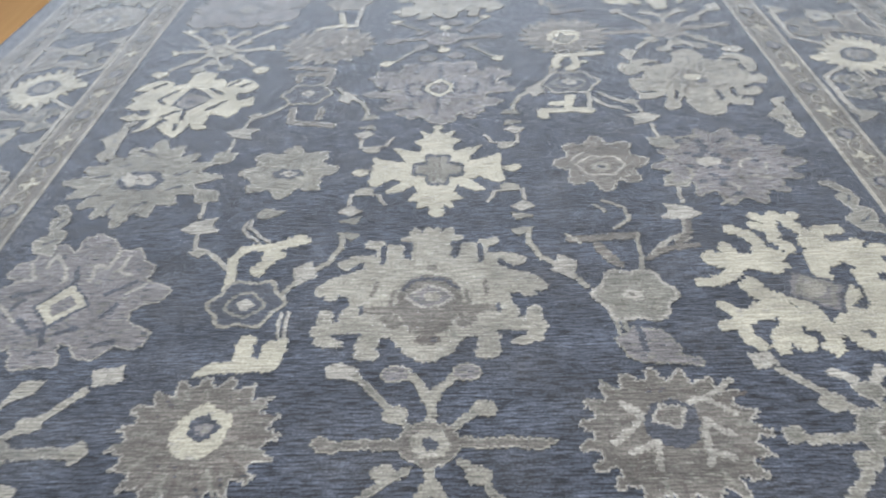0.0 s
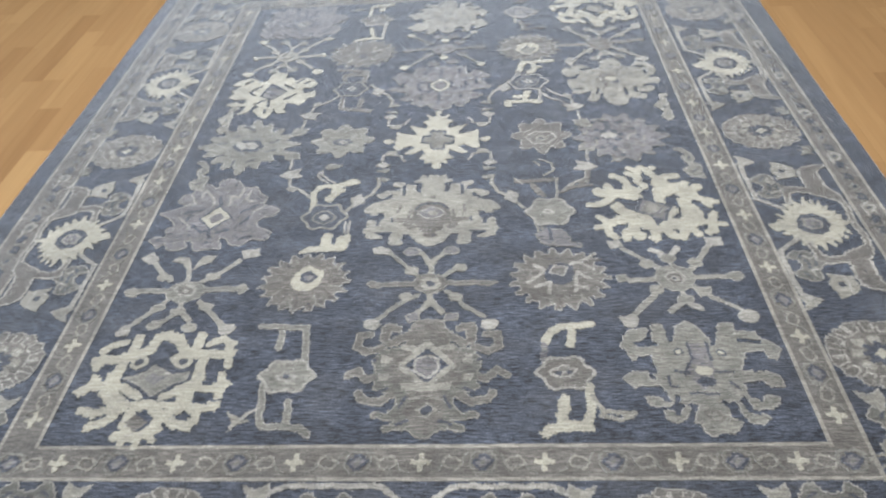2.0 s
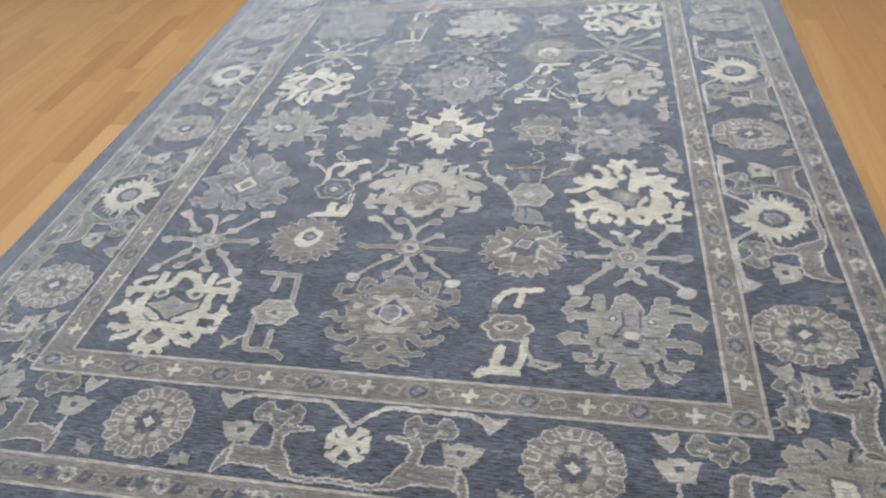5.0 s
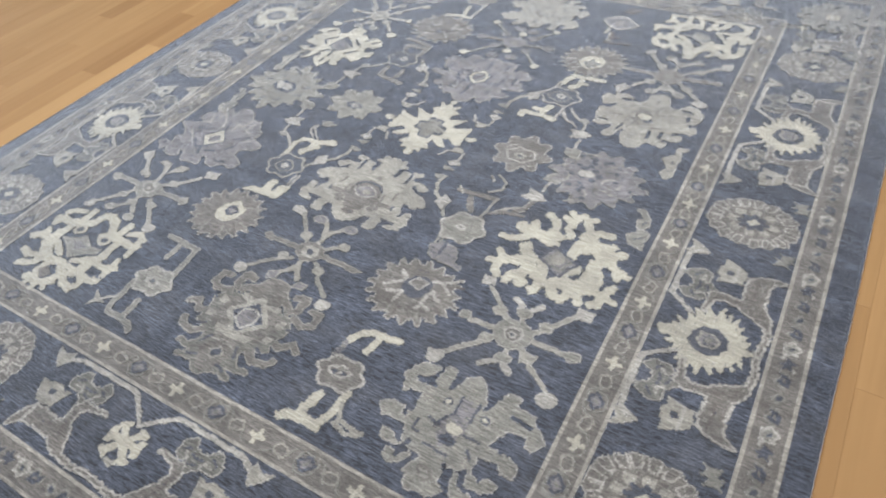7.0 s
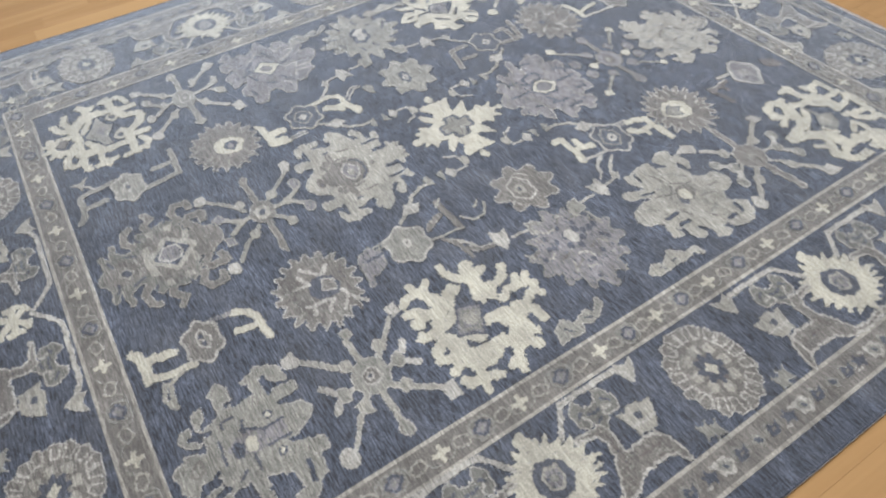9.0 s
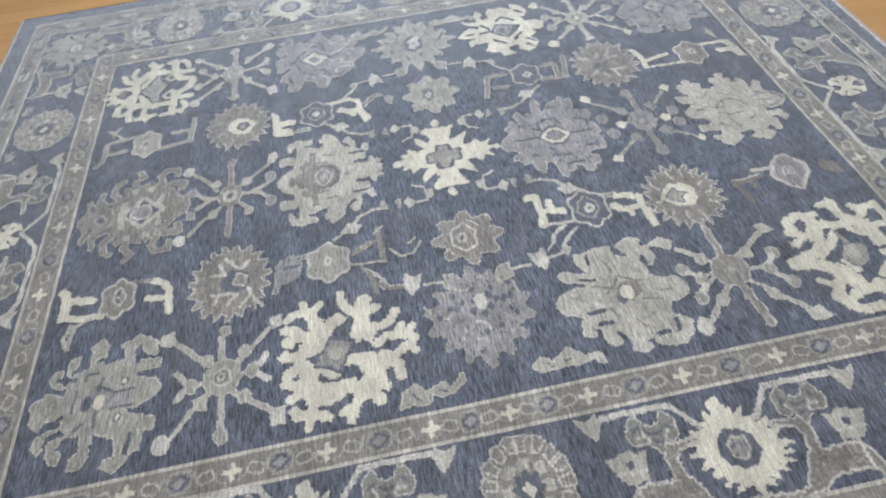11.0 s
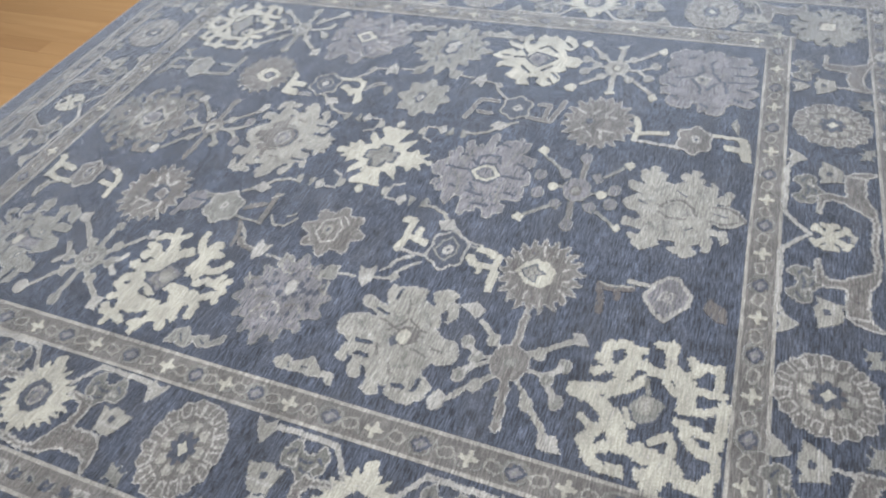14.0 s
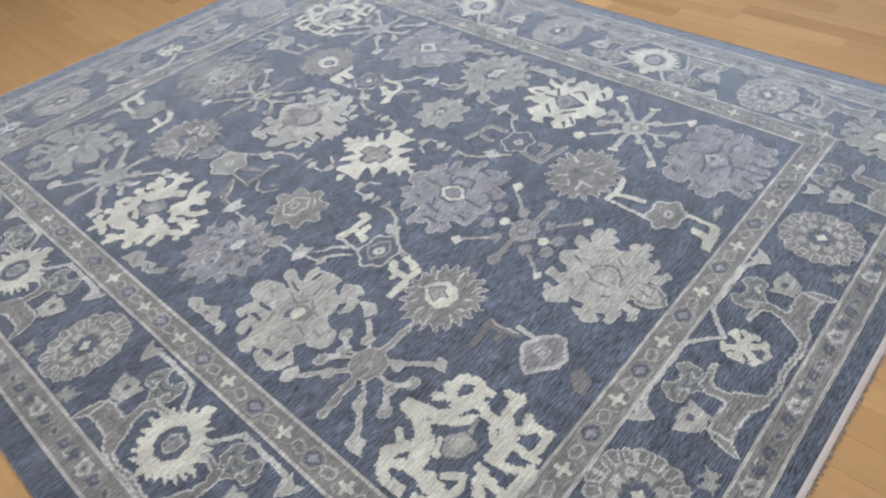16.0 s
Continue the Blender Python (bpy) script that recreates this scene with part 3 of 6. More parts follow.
def hooked_stem_south():
    """Two cream hooks with a small taupe hexagon between."""
    c = Cartoon(14, 19)
    c.lines("C", 2.2, "3.6,16.7 -4.9,15.8 -7.8,14.1 -9.2,10.7 / -1.8,15.5 -2.5,9.7 / 0.8,-3.3 0.4,-10.8 -0.9,-14.4")
    c.lines("C", 2.8, "-0.9,-14.8 -9.4,-15.2 -10.9,-16.7 / -5.8,-7.1 -7.1,-14.4")
    c.lines("G", 1.7, "-9.6,9.8 -10,5.1")
    c.lines("B", 1.1, "1.2,-6.3 3.1,-10.8 10.9,-11.2 / 2.6,-12 6.8,-13 10.1,-11.8")
    c.disc(-4.8, 0.8, 7.3, 5.3, "L", teeth=6, depth=0.1)
    c.disc(-4.8, 0.8, 6.5, 4.5, "T", teeth=6, depth=0.1)
    c.lines("L", 0.6, "-9,1.3 -5.2,3.1 -1.7,1.7 -4,-0.5 -7.2,-0.5 -9,1.3")
    c.dots("D", 1.0, 0.7, "-6.6,0.8 / -3.8,0.8")
    c.dots("L", 0.5, 0.4, "-5.1,0.8")
    return c


def palmette_squared():
    """Sage grey, with stepped limbs and a cream heart."""
    c = Cartoon(23, 20)
    c.fills("S", "-4.5,15.4 -1.4,17.6 1.1,16.3 3.7,10.1 6.7,13.9 7.1,16.8 10.8,16.8 10.4,8.7 12.3,7.7 8.7,1.2 8.4,-6.6 2.2,-8.7 -5.6,-8.3 -10.2,-7.4 -12.2,-2 -13.2,1.3 -11.2,10.1 -10.7,16.4 -8.1,16.9 -7.1,13.5 -5.6,11.1")
    c.fills("S", "-16.6,15.2 -11.9,15.2 -12.9,12 -15.7,11.1 -15.8,9 -10.8,8.7 -11.2,6.7 -15.9,6.2 -17.6,4.6 -18.4,7.4 -20.1,9.2 -18.9,11.6 / -21,-0.9 -18.1,1.3 -14.2,1.3 -14.3,-0.9 -11.3,-2 -12.5,-3.3 -16.5,-3 -18.7,-3.9")
    c.fills("S", "-16.6,-6.2 -14.3,-5.8 -11.5,-7.9 -9,-7.9 -11.2,-9.5 -15.2,-8.9 / -12.6,-10.3 -9.8,-10.3 -8.8,-11.3 -6.9,-8.3 -5.7,-10.3 -8.2,-12.9 -10.7,-13.9 -12.5,-12.9")
    c.fills("S", "-3.8,-7.4 3.3,-7.5 3.1,-12.3 5.6,-13.9 2.5,-16.8 0.2,-16.2 -2.4,-17.5 -4.4,-16.4 -4.7,-14.3 -6.2,-13.5 -4.5,-10.3 / 5.2,-7.9 7.8,-8.7 7.9,-11.3 11,-11.3 12.2,-12.7 9.9,-14.4 6.9,-13.5 5.4,-10.7")
    c.fills("S", "8.3,-5.8 11.7,-8.3 12.3,-6.2 15.8,-6.2 15.8,-8.3 12.8,-10.3 8.6,-10.3 / 8.7,1.2 14.5,1.2 17.7,0.1 18.6,-2.2 17.8,-3.9 14.7,-3.5 13.5,-2 10.9,-2.2 8,-2.4 / 11.1,13.9 15.9,13.8 16.9,11.5 19.2,10.3 20.9,7.7 18.9,4.3 16.9,5 16.4,7.7 12.5,6.8 9.4,7.8")
    c.edge("L", 1, True)
    c.fills("G", "-2.4,10.1 2.5,10.1 2.3,4.6 2.7,1 -1.2,-4.5 -3.3,-2.4 -5.3,0.2 -2.6,4.6")
    c.lines("D", 0.8, "-2.4,10.1 -2.6,4.6 -5.3,0.2 / 2.5,10.1 2.3,4.6 / -7.3,1.3 -3.9,0.6 / 3,0.8 7.2,0.8 / -9.6,-0.3 -9.3,-3.3 -7.7,-3.3 / 5.4,-2.4 6.9,-4.1 / -4.9,-5.4 1.7,-5.6")
    c.lines(" ", 1.3, "-15.9,10.2 -10.5,9.9 / -7.1,15.4 -6.6,11.1 / 6,15.3 3.9,9.6 / 10.9,10.8 16.2,10.3 / -12.9,4.6 -12.6,1.1 / 13.1,5.5 12.5,1 / -14.4,-4.7 -11.3,-5.4 / -8.6,-6.2 -9.2,-11.1 / -5.3,-9.9 -6.7,-13.1 / 3.6,-9.1 5.1,-11.9 / 10.6,-3.3 9.8,-6.2 / 7.3,-7 7.5,-10.3 9.7,-10.9 / 2.4,-7.9 3.6,-10.3")
    c.dots("N", 2.3, 1.5, "-0.4,-2")
    c.dots("C", 2.2, 1.5, "-0.1,1.3")
    c.dots("D", 1.4, 1.1, "-5.4,7.3 / 5.5,6.8")
    c.dots("C", 0.8, 0.6, "-5.4,7.3 / 5.5,6.8")
    c.lines("T", 0.8, "-2.8,-10.9 -0.1,-10.3 1.5,-12.3 -1.3,-13.7 -2.8,-10.9")
    return c


def fan_cream_heart():
    """A taupe fan of toothed leaves about a cream ring."""
    c = Cartoon(16, 14)
    c.disc(-0.9, 0.5, 12.7, 11.2, "T", teeth=19, depth=0.1)
    c.disc(-0.9, 0.5, 8, 7, "T", teeth=5, depth=0.05)
    c.edge("L", 1, True)
    c.lines("R", 0.7, "2.8,8 6,6.9 / 7.2,4.9 11.6,4.3 / 6.5,0.9 11.5,0.4 / 5.1,-2.9 9.1,-6.2 / 0.9,-4.9 2.6,-10.4 / -5,-4.1 -7.2,-8.1 / -7.1,-0.5 -11.5,-1 / -7,3.7 -10.1,4.8 / -6.4,6.5 -8.5,9 / -2.2,-4.9 -1.8,-10 / 4.1,-4.5 5.9,-8.2")
    c.lines("S", 0.6, "4.4,5.9 9.7,6.5 / 6.2,-0.8 11.1,-2.2 / 3,-4.9 4.6,-9.5 / -7.2,-2.1 -10.3,-5.4 / -7.9,1.6 -11.6,1.3 / -4.3,8.1 -5,9.8 / -0.8,8.6 -1.6,10.4 / -3.7,-5.8 -3.8,-10")
    c.fills("C", "-0.5,7.5 1.5,5.9 4.4,4.1 4.1,1.7 3.8,-0.4 2.4,-2.2 0.3,-3 -2.6,-3 -4.2,-1.9 -5.1,0 -4.5,2.6 -3.2,5.3")
    c.fills("D", "-0.3,5.4 3.1,2.5 1.8,0.7 -0.3,-0.3 -2.5,1.3 -2.4,3.7")
    c.dots("G", 1.5, 1.2, "0.1,2.3")
    return c


def star_faint():
    """A taupe hub with budded arms, two of them faint."""
    c = Cartoon(22, 19)
    c.lines("T", 1.9, "-5.1,-0.3 -13.6,-0.5 / 4.4,-0.2 12.7,-0.3")
    c.fills("T", "-19.6,-0.1 -18.4,1.2 -15.8,0.6 -13.4,-0.1 -15.1,-1.7 -18,-1.7 / 12.7,-0.3 13.8,0.6 16.8,0.7 19.6,-0.3 16.7,-1.7 13.8,-1.2")
    c.lines("S", 1.3, "-4.1,2.8 -8.2,7.1 -14.4,13.7 / 4.2,-3.6 7.6,-5.7 9.8,-9.5 15.1,-13.2 / -3.7,-5 -7.1,-6.4 -12.6,-11.5 -15.1,-13.9 / 3.5,2.7 6.4,5.3 8.8,6.6")
    c.lines("B", 1.6, "-0.4,2.5 -0.5,7 / -1.5,9.5 -3.9,12.5 -7.3,13.3 / 0.3,9.5 3,12.3 5.4,13.5 / -0.2,-3.1 -0.2,-7.1 / -1,-8.5 -3.4,-11.5 / 0.6,-8.5 3.5,-11.5")
    c.fills("B", "-2.7,9.8 1.6,10.3 1,7.7 -0.5,6.2 -2,7.3 / -1.7,-6.9 1.3,-6.7 2,-8.8 -2.2,-9.2")
    c.dots("B", 2.0, 1.6, "-6.4,5.2 / 7.2,-5.7 / -7.4,-5.3 / 8.5,6.2")
    c.dots("G", 2.6, 1.8, "-6.9,13.4 / 5.6,13.4")
    c.fills("G", "-7.2,-12.2 -3.4,-11.5 -2.8,-14.4 -6,-15.4 / 4.4,-12.2 8.1,-11.5 8.1,-14.3 3.8,-14.9")
    c.dots("T", 5.0, 4.0, "-0.5,-0.3")
    c.edge("B", 1, True)
    c.fills("L", "-19.4,15 -16.4,16.1 -13.5,14.4 -14.1,12.5 -18.5,12.7")
    c.dots("L", 2.4, 1.9, "-16.2,-15.5 / 16.9,-16")
    c.dots("B", 3.2, 2.6, "-0.5,-0.3")
    c.dots("D", 1.4, 1.2, "-0.5,-0.3")
    return c


def star_oval():
    """A broad oval hub with pale, budded arms."""
    c = Cartoon(22, 20)
    c.lines("S", 2.0, "-6.7,-0.1 -14.9,-0.1 / 6.2,0.1 15.1,0.1")
    c.fills("B", "-19.5,-0.1 -16.5,1.6 -14,-0.1 -15.1,-2.4 -17.5,-2.4 / 14.4,0.8 17.3,2.6 19.1,0 17.1,-2.1")
    c.lines("B", 1.5, "-6,4.3 -10.1,7.2 -14.2,12.4 / 3.5,3.2 6.9,5.3 13.6,12.1 / -0.8,3.6 -1.6,8.6 / -4.4,-4 -6.5,-6.9 -12.2,-13.5 / 5.5,-4.8 8.6,-7.4 12.1,-11.4 15.8,-14.7 / 0.4,-5.5 0.3,-8.3 / -0.4,-8.9 -2,-11.4 -4.6,-13.2 / 1.3,-8.9 4.6,-12")
    c.dots("B", 2.3, 1.5, "-8.7,5.6 / 6.7,5.5 / -6.5,-6.9 / 8.1,-6.6 / 0,-8.3")
    c.fills("B", "-1.9,7.9 -4.8,11.4 -8.3,12.7 -7,14.6 -3.2,13.4 -0.8,8.9 / -0.3,8.4 1.5,10.6 4.3,11.5 5.6,14.5 1,14.5 -0.2,10.8")
    c.dots("B", 2.3, 1.7, "-5.3,-13.5 / 5.5,-14.6")
    c.dots("S", 6.0, 4.2, "0,-0.7")
    c.edge("L", 1, True)
    c.fills("L", "-19.3,14 -15.9,16.9 -12.8,12.8 -15.7,11.5 / 13,16.7 18.6,17.4 19.4,13.9 14.5,13.2 / -15.9,-16.2 -14.2,-13.4 -11.9,-13.2 -11.7,-17.2 -14.6,-17.4")
    c.dots("L", 2.4, 2.0, "16.7,-15.3")
    c.lines("L", 0.7, "-3.7,0.2 -2.8,1.9 0,2.2 2.9,0.5 2.5,-1.9 -0.4,-2.3 -3.7,0.2")
    c.dots("T", 2.2, 1.5, "-0.3,-0.2")
    c.dots("L", 1.0, 0.7, "-0.3,-0.2")
    return c


def palmette_grand():
    """The largest beige palmette, with squared limbs and a taupe heart."""
    c = Cartoon(25, 21)
    c.fills("B", "0,17.4 1,18.2 2,15.9 3.7,17.9 4.8,15.2 7.1,14.2 4.3,13.5 4,8.5 5.8,8.1 6,12.2 9,12.9 9.2,7.9 10.4,7.9 10.6,11.5 9.8,13.3 13.7,13.9 13.7,12 11.3,11.3 11.1,9 15.5,9.6 19.1,7.4 18.2,5.6 16,5.9 13.5,7.6 13.4,5.6 16.8,4 20.4,2.6 0.3,4.2", True)
    c.fills("B", "0.3,6.4 13.4,5.6 20.4,2.6 22.5,0.1 22.2,-1.4 19.9,-1.7 20.6,-2.9 18.5,-3 17.6,-1.6 15.5,-2.1 15.4,-4.1 16.8,-6.7 16.5,-8.3 17.9,-9 18.4,-6 20.6,-5.6 20.9,-9 22.1,-10.6 20.7,-12.5 20.8,-13.7 17.9,-14.6 15,-14.2 15.7,-13.2 17.7,-12.6 17.1,-11.5 12.9,-11.7 12.9,-17.2 10.5,-17.7 8.6,-17.1 8.3,-15.9 9.4,-15.3 9.1,-12.5 6.9,-12.3 4,-16.6 0.8,-18.2", True)
    c.edge("L", 1, True)
    c.fills("T", "0.3,3.6 4,2.4 5.9,0.1 6.2,-4.4 13,-5.1 13,-6.7 8.2,-7.1 5.7,-6.7 3.4,-11.2 0.7,-12.4", True)
    c.lines("D", 0.9, "0.4,2.4 3.3,1.7 5.4,-0.6 / 13,-5.1 13,-6.7", True)
    c.fills("G", "0.4,0.6 2.8,-0.9 4.6,-2.8 2.8,-4.5 0.5,-5.2", True)
    c.lines("L", 0.6, "0.4,0.6 2.8,-0.9 4.6,-2.8 2.8,-4.5 0.5,-5.2", True)
    c.lines("T", 1.0, "7.5,-4.4 7,-1 / 10.7,1.3 11.1,-2.1 / 5.9,-6.7 7.4,-9.7", True)
    c.lines("N", 1.1, "4.4,12.7 4.6,8.5 / 10,11.7 10.1,7.2 / 14,7 16.1,5.1 / 12.8,-11.8 17.5,-11.9", True)
    c.dots("B", 1.6, 1.2, "0.5,-2.5")
    c.dots("T", 1.3, 1.1, "7.9,-8.2 / 6.2,-9.3", True)
    c.dots("R", 1.8, 1.1, "0.7,-13.3", True)
    c.dots("T", 0.9, 0.8, "0.3,5.6", True)
    return c


def palmette_curled():
    """Grey, with curling leaves over a cream diamond."""
    c = Cartoon(23, 21)
    c.fills("G", "-20.8,-0.2 -15.9,2.3 -12,3.7 -16,6.1 -15.5,9.7 -12.1,10.5 -11.6,14.9 -7.3,15.7 -4.2,12.3 -3.7,17.2 -0.4,18.7 3.5,16.1 6.1,12.8 10.5,13.5 12.2,9.5 15.5,7.4 14.7,3.9 20.8,0.8 19.9,-2.6 16.9,-2.9 14.3,-4.6 14.8,-7.3 20.9,-10.7 0.9,-6.4")
    c.fills("G", "20.9,-10.7 19.2,-14.5 14.5,-13.3 12,-16.8 8.4,-16.2 6.3,-13.4 3.7,-12.8 5.4,-18.1 0.8,-18.1 -3.1,-18.8 -5.5,-13.6 -8,-13.6 -5.8,-17 -9.3,-18.3 -12,-18 -13.9,-14.6 -15.8,-17.1 -19.9,-13.1 -17.5,-11.5 -14.2,-12.1 -15.8,-8.2 -13.5,-5.9 -16.4,-2.5 -20.8,-0.2 0.2,-3.8")
    c.edge("L", 1, True)
    c.lines("D", 1.2, "-1.4,8 -0.3,3.4 / -11.8,-0.1 -6.5,1.6 / 7.8,0 12.7,3.2 / -7.6,-6.1 -3.4,-10 -1.3,-9 0.4,-12.5 / 1.9,-10.3 5.5,-9 / 9.2,-6 11,-3 / -10.8,-5.2 -8.9,-1.1 / 10.8,-13.4 13.9,-12.4")
    c.lines("L", 0.8, "-8.4,8 -7.8,12.3 -3.8,7.3 -2.9,3.7 / 2.7,3.8 2.4,8.7 5.3,7.3 5.7,12.4 / -12.3,9.4 -9.5,4.8 -12.1,4 / 8.4,10.9 8.1,6.6 10.9,5.2 / 14.9,2.5 12.1,-0.3 / -12.8,-2.5 -8.7,-6.5")
    c.fills("D", "-0.2,4.1 5.8,-3 -0.5,-9 -6.3,-3.1")
    c.fills("C", "0,3.1 4.9,-3 -0.9,-7.7 -5.2,-3.1")
    c.fills("G", "0.5,0.3 2.9,-2.7 -0.5,-5.8 -2.7,-3.1")
    return c


def hooked_stem_ringed():
    """A ringed hexagon of the ground's own blue between thick cream hooks."""
    c = Cartoon(12, 20)
    c.lines("C", 2.0, "0.1,15.7 -6.2,15.3 -7.8,12.3 -6.5,2.6 / -0.6,12.8 2.3,12.9")
    c.lines("C", 3.0, "5.8,17.7 0.7,15.7 / -0.4,15.1 -0.6,11.3 -1.8,8.5")
    c.lines("L", 0.6, "5.3,-3.4 5.9,-9.5 / 6.6,-3.1 7.2,-9.5")
    c.fills("C", "-7.4,-17.7 -5.5,-15.2 -1.2,-14.9 -1,-12.2 -1,-8.5 1.7,-9.1 2.1,-13.8 3.8,-14.7 3.9,-10.7 7.8,-9.5 7.7,-14.8 6.1,-17 -0.8,-16.9 -4.5,-17.4")
    c.disc(-2.1, -0.5, 7.4, 6.4, "B", teeth=6, depth=0.1)
    c.disc(-2.1, -0.5, 6.6, 5.6, "D", teeth=6, depth=0.1)
    c.fills("L", "-5.2,-1.5 -3.7,0.7 -0.6,0.3 0.2,-1.6 -2.1,-3.4")
    c.dots("D", 0.7, 0.6, "-2.5,-1.2")
    c.disc(-2.3, -0.9, 3.9, 3.3, "S", teeth=4, depth=0.06)
    c.disc(-2.3, -0.9, 3.3, 2.7, "D", teeth=4, depth=0.06)
    c.disc(-2.3, -0.9, 1.7, 1.4, "L", teeth=4, depth=0.1)
    return c


def hooked_stem_taupe():
    """A grey lobe and worn taupe hooks about a pale hexagon."""
    c = Cartoon(15, 25)
    c.fills("G", "-3.7,-21.9 -6.2,-20.5 -7.7,-16 -3.9,-13.7 0.9,-14.3 3.2,-18.4 3.2,-20.3 6.5,-20.9 5.9,-22.7 0.7,-21.8")
    c.edge("S", 1, True)
    c.lines("D", 1.2, "-2.7,-19 -3.2,-14.3")
    c.lines("S", 0.7, "-6.7,-14.9 -7.2,-9.4 / -5.3,-14.1 -5.7,-9.4")
    c.lines("T", 2.0, "-12.3,10.3 1.1,11.2 / -3.6,2.7 -5.5,5.1 -7.1,8.5")
    c.lines("T", 1.3, "2,4 7.2,7 12.7,7.5 / 8.9,8.1 12.4,11.7 12.6,14.7")
    c.lines("B", 0.7, "0.2,-1.3 0.9,3.7 1.5,12.1 / -2.9,13.3 0.9,16.3 0.2,20.7 -3.8,22.8 / -3.8,18.9 -5.7,21.4 / -12.8,12 -10.4,9.2")
    c.disc(-2.2, -5.6, 7.6, 6.8, "L", teeth=6, depth=0.1)
    c.disc(-2.2, -5.6, 6.8, 6.0, "S", teeth=6, depth=0.1)
    c.dots("L", 1.9, 1.5, "-2.5,-5.9")
    c.dots("T", 0.6, 0.5, "-2.5,-5.9")
    return c


def fan_dark_heart():
    """A taupe fan with a slate heart and pale ribs."""
    c = Cartoon(17, 14)
    c.disc(-0.2, 0.4, 13.6, 11.4, "T", teeth=19, depth=0.11)
    c.edge("L", 1, True)
    c.lines("R", 0.7, "-0.8,-6.8 -0.8,-10.3 / -10.4,1.1 -10,-1.3 / -2.8,8.3 0,8.7 / 8.5,-1.7 11.5,-4 / 9.2,6.2 12.5,7.6 / -5.5,-3 -7.7,-6.2")
    c.lines("S", 0.6, "-3.6,-7.3 -3,-10 / -10.5,4 -12.5,5.7 / -7.6,8.9 -9.8,10.3 / 5.4,-6.2 7.1,-8.7 / 9.9,2 12.3,1.5")
    c.fills("D", "-4,-1.2 -4.6,2 -2.8,5.8 0.7,6.9 3.9,5.3 4.4,2.2 3.4,-1 0.3,-2.3")
    c.fills("T", "-2.8,2.5 -1.5,5.8 2.4,5 1.3,1.6")
    c.lines("L", 0.5, "-2.8,2.5 -1.5,5.8 2.4,5 1.3,1.6 -2.8,2.5")
    c.lines("L", 1.1, "-9.6,-1.1 -6,1.9 -4.8,3.1 / -4.4,3.8 -7.2,6.1 / -6.9,-2.7 -3.1,-1.2 -3.4,-5.7 / 4.1,-5.1 4.4,-1.3 5.3,2.8 / 7.4,-3.7 4.3,-2.8 / 8.8,0.1 5.4,2.3 / 3.5,5.9 6.4,6.9 11,10.2 / 10.2,3.9 6.7,6.4")
    return c


def star_pointed():
    """A round sage hub with six long arms and small leaves."""
    c = Cartoon(20, 20)
    c.lines("B", 1.7, "-4.8,0.4 -12.4,-0.3 / 5.4,0.8 16.7,0.7 / 4.8,2.8 13.2,13.6 / -3.2,-2 -11.8,-11.4 -14,-13.3 / -2.2,3.6 -6.4,6.7 / 3.3,-2.2 6.6,-4.6")
    c.lines("B", 1.3, "-7.2,8.5 -12.6,12.9 / 8.8,-6.8 15.4,-11.5 / 0.9,5.3 -0.5,9.1 / 1.3,-3.5 1.8,-7.2")
    c.fills("S", "-16,-0.6 -16.5,2.3 -13.6,2.4 -12.3,-0.5")
    c.dots("S", 2.5, 1.8, "17.5,0.9 / 0,8.7 / 1.5,-7.7")
    c.dots("B", 2.1, 1.8, "7.6,6.7 / -5.6,-3.8 / -6.7,6.5")
    c.fills("B", "5.7,-7 5.2,-3.3 9.4,-2.9 9.2,-6.2")
    c.dots("S", 5.6, 5.0, "0.3,0.5")
    c.edge("L", 1, True)
    c.fills("L", "12.9,13.1 12.3,17.2 17.6,17.4 17.3,13.9 / -16.8,-17.3 -17.7,-13.8 -13.7,-12.8 -12.5,-14.3 -13.4,-17.4 / -16.4,13.3 -17,16.7 -13.1,16.9 -12.3,14")
    c.dots("L", 2.7, 2.4, "16.9,-14")
    c.lines("L", 1.8, "-4.4,12.1 -1.8,10.9 / 1.5,10.6 3.6,12.8 / -3.2,-12 -0.5,-9.5 / 2.2,-9.5 4.9,-11.3")
    c.lines("L", 0.6, "-1.1,-1.5 -2.2,0.7 -0.7,2.9 2.1,2.9 3.3,0.6 1.9,-1.5 -1.1,-1.5")
    c.dots("T", 2.2, 2.0, "0.3,0.5")
    c.dots("L", 1.3, 1.1, "0.3,0.5")
    c.dots("D", 0.6, 0.6, "0.3,0.5")
    return c


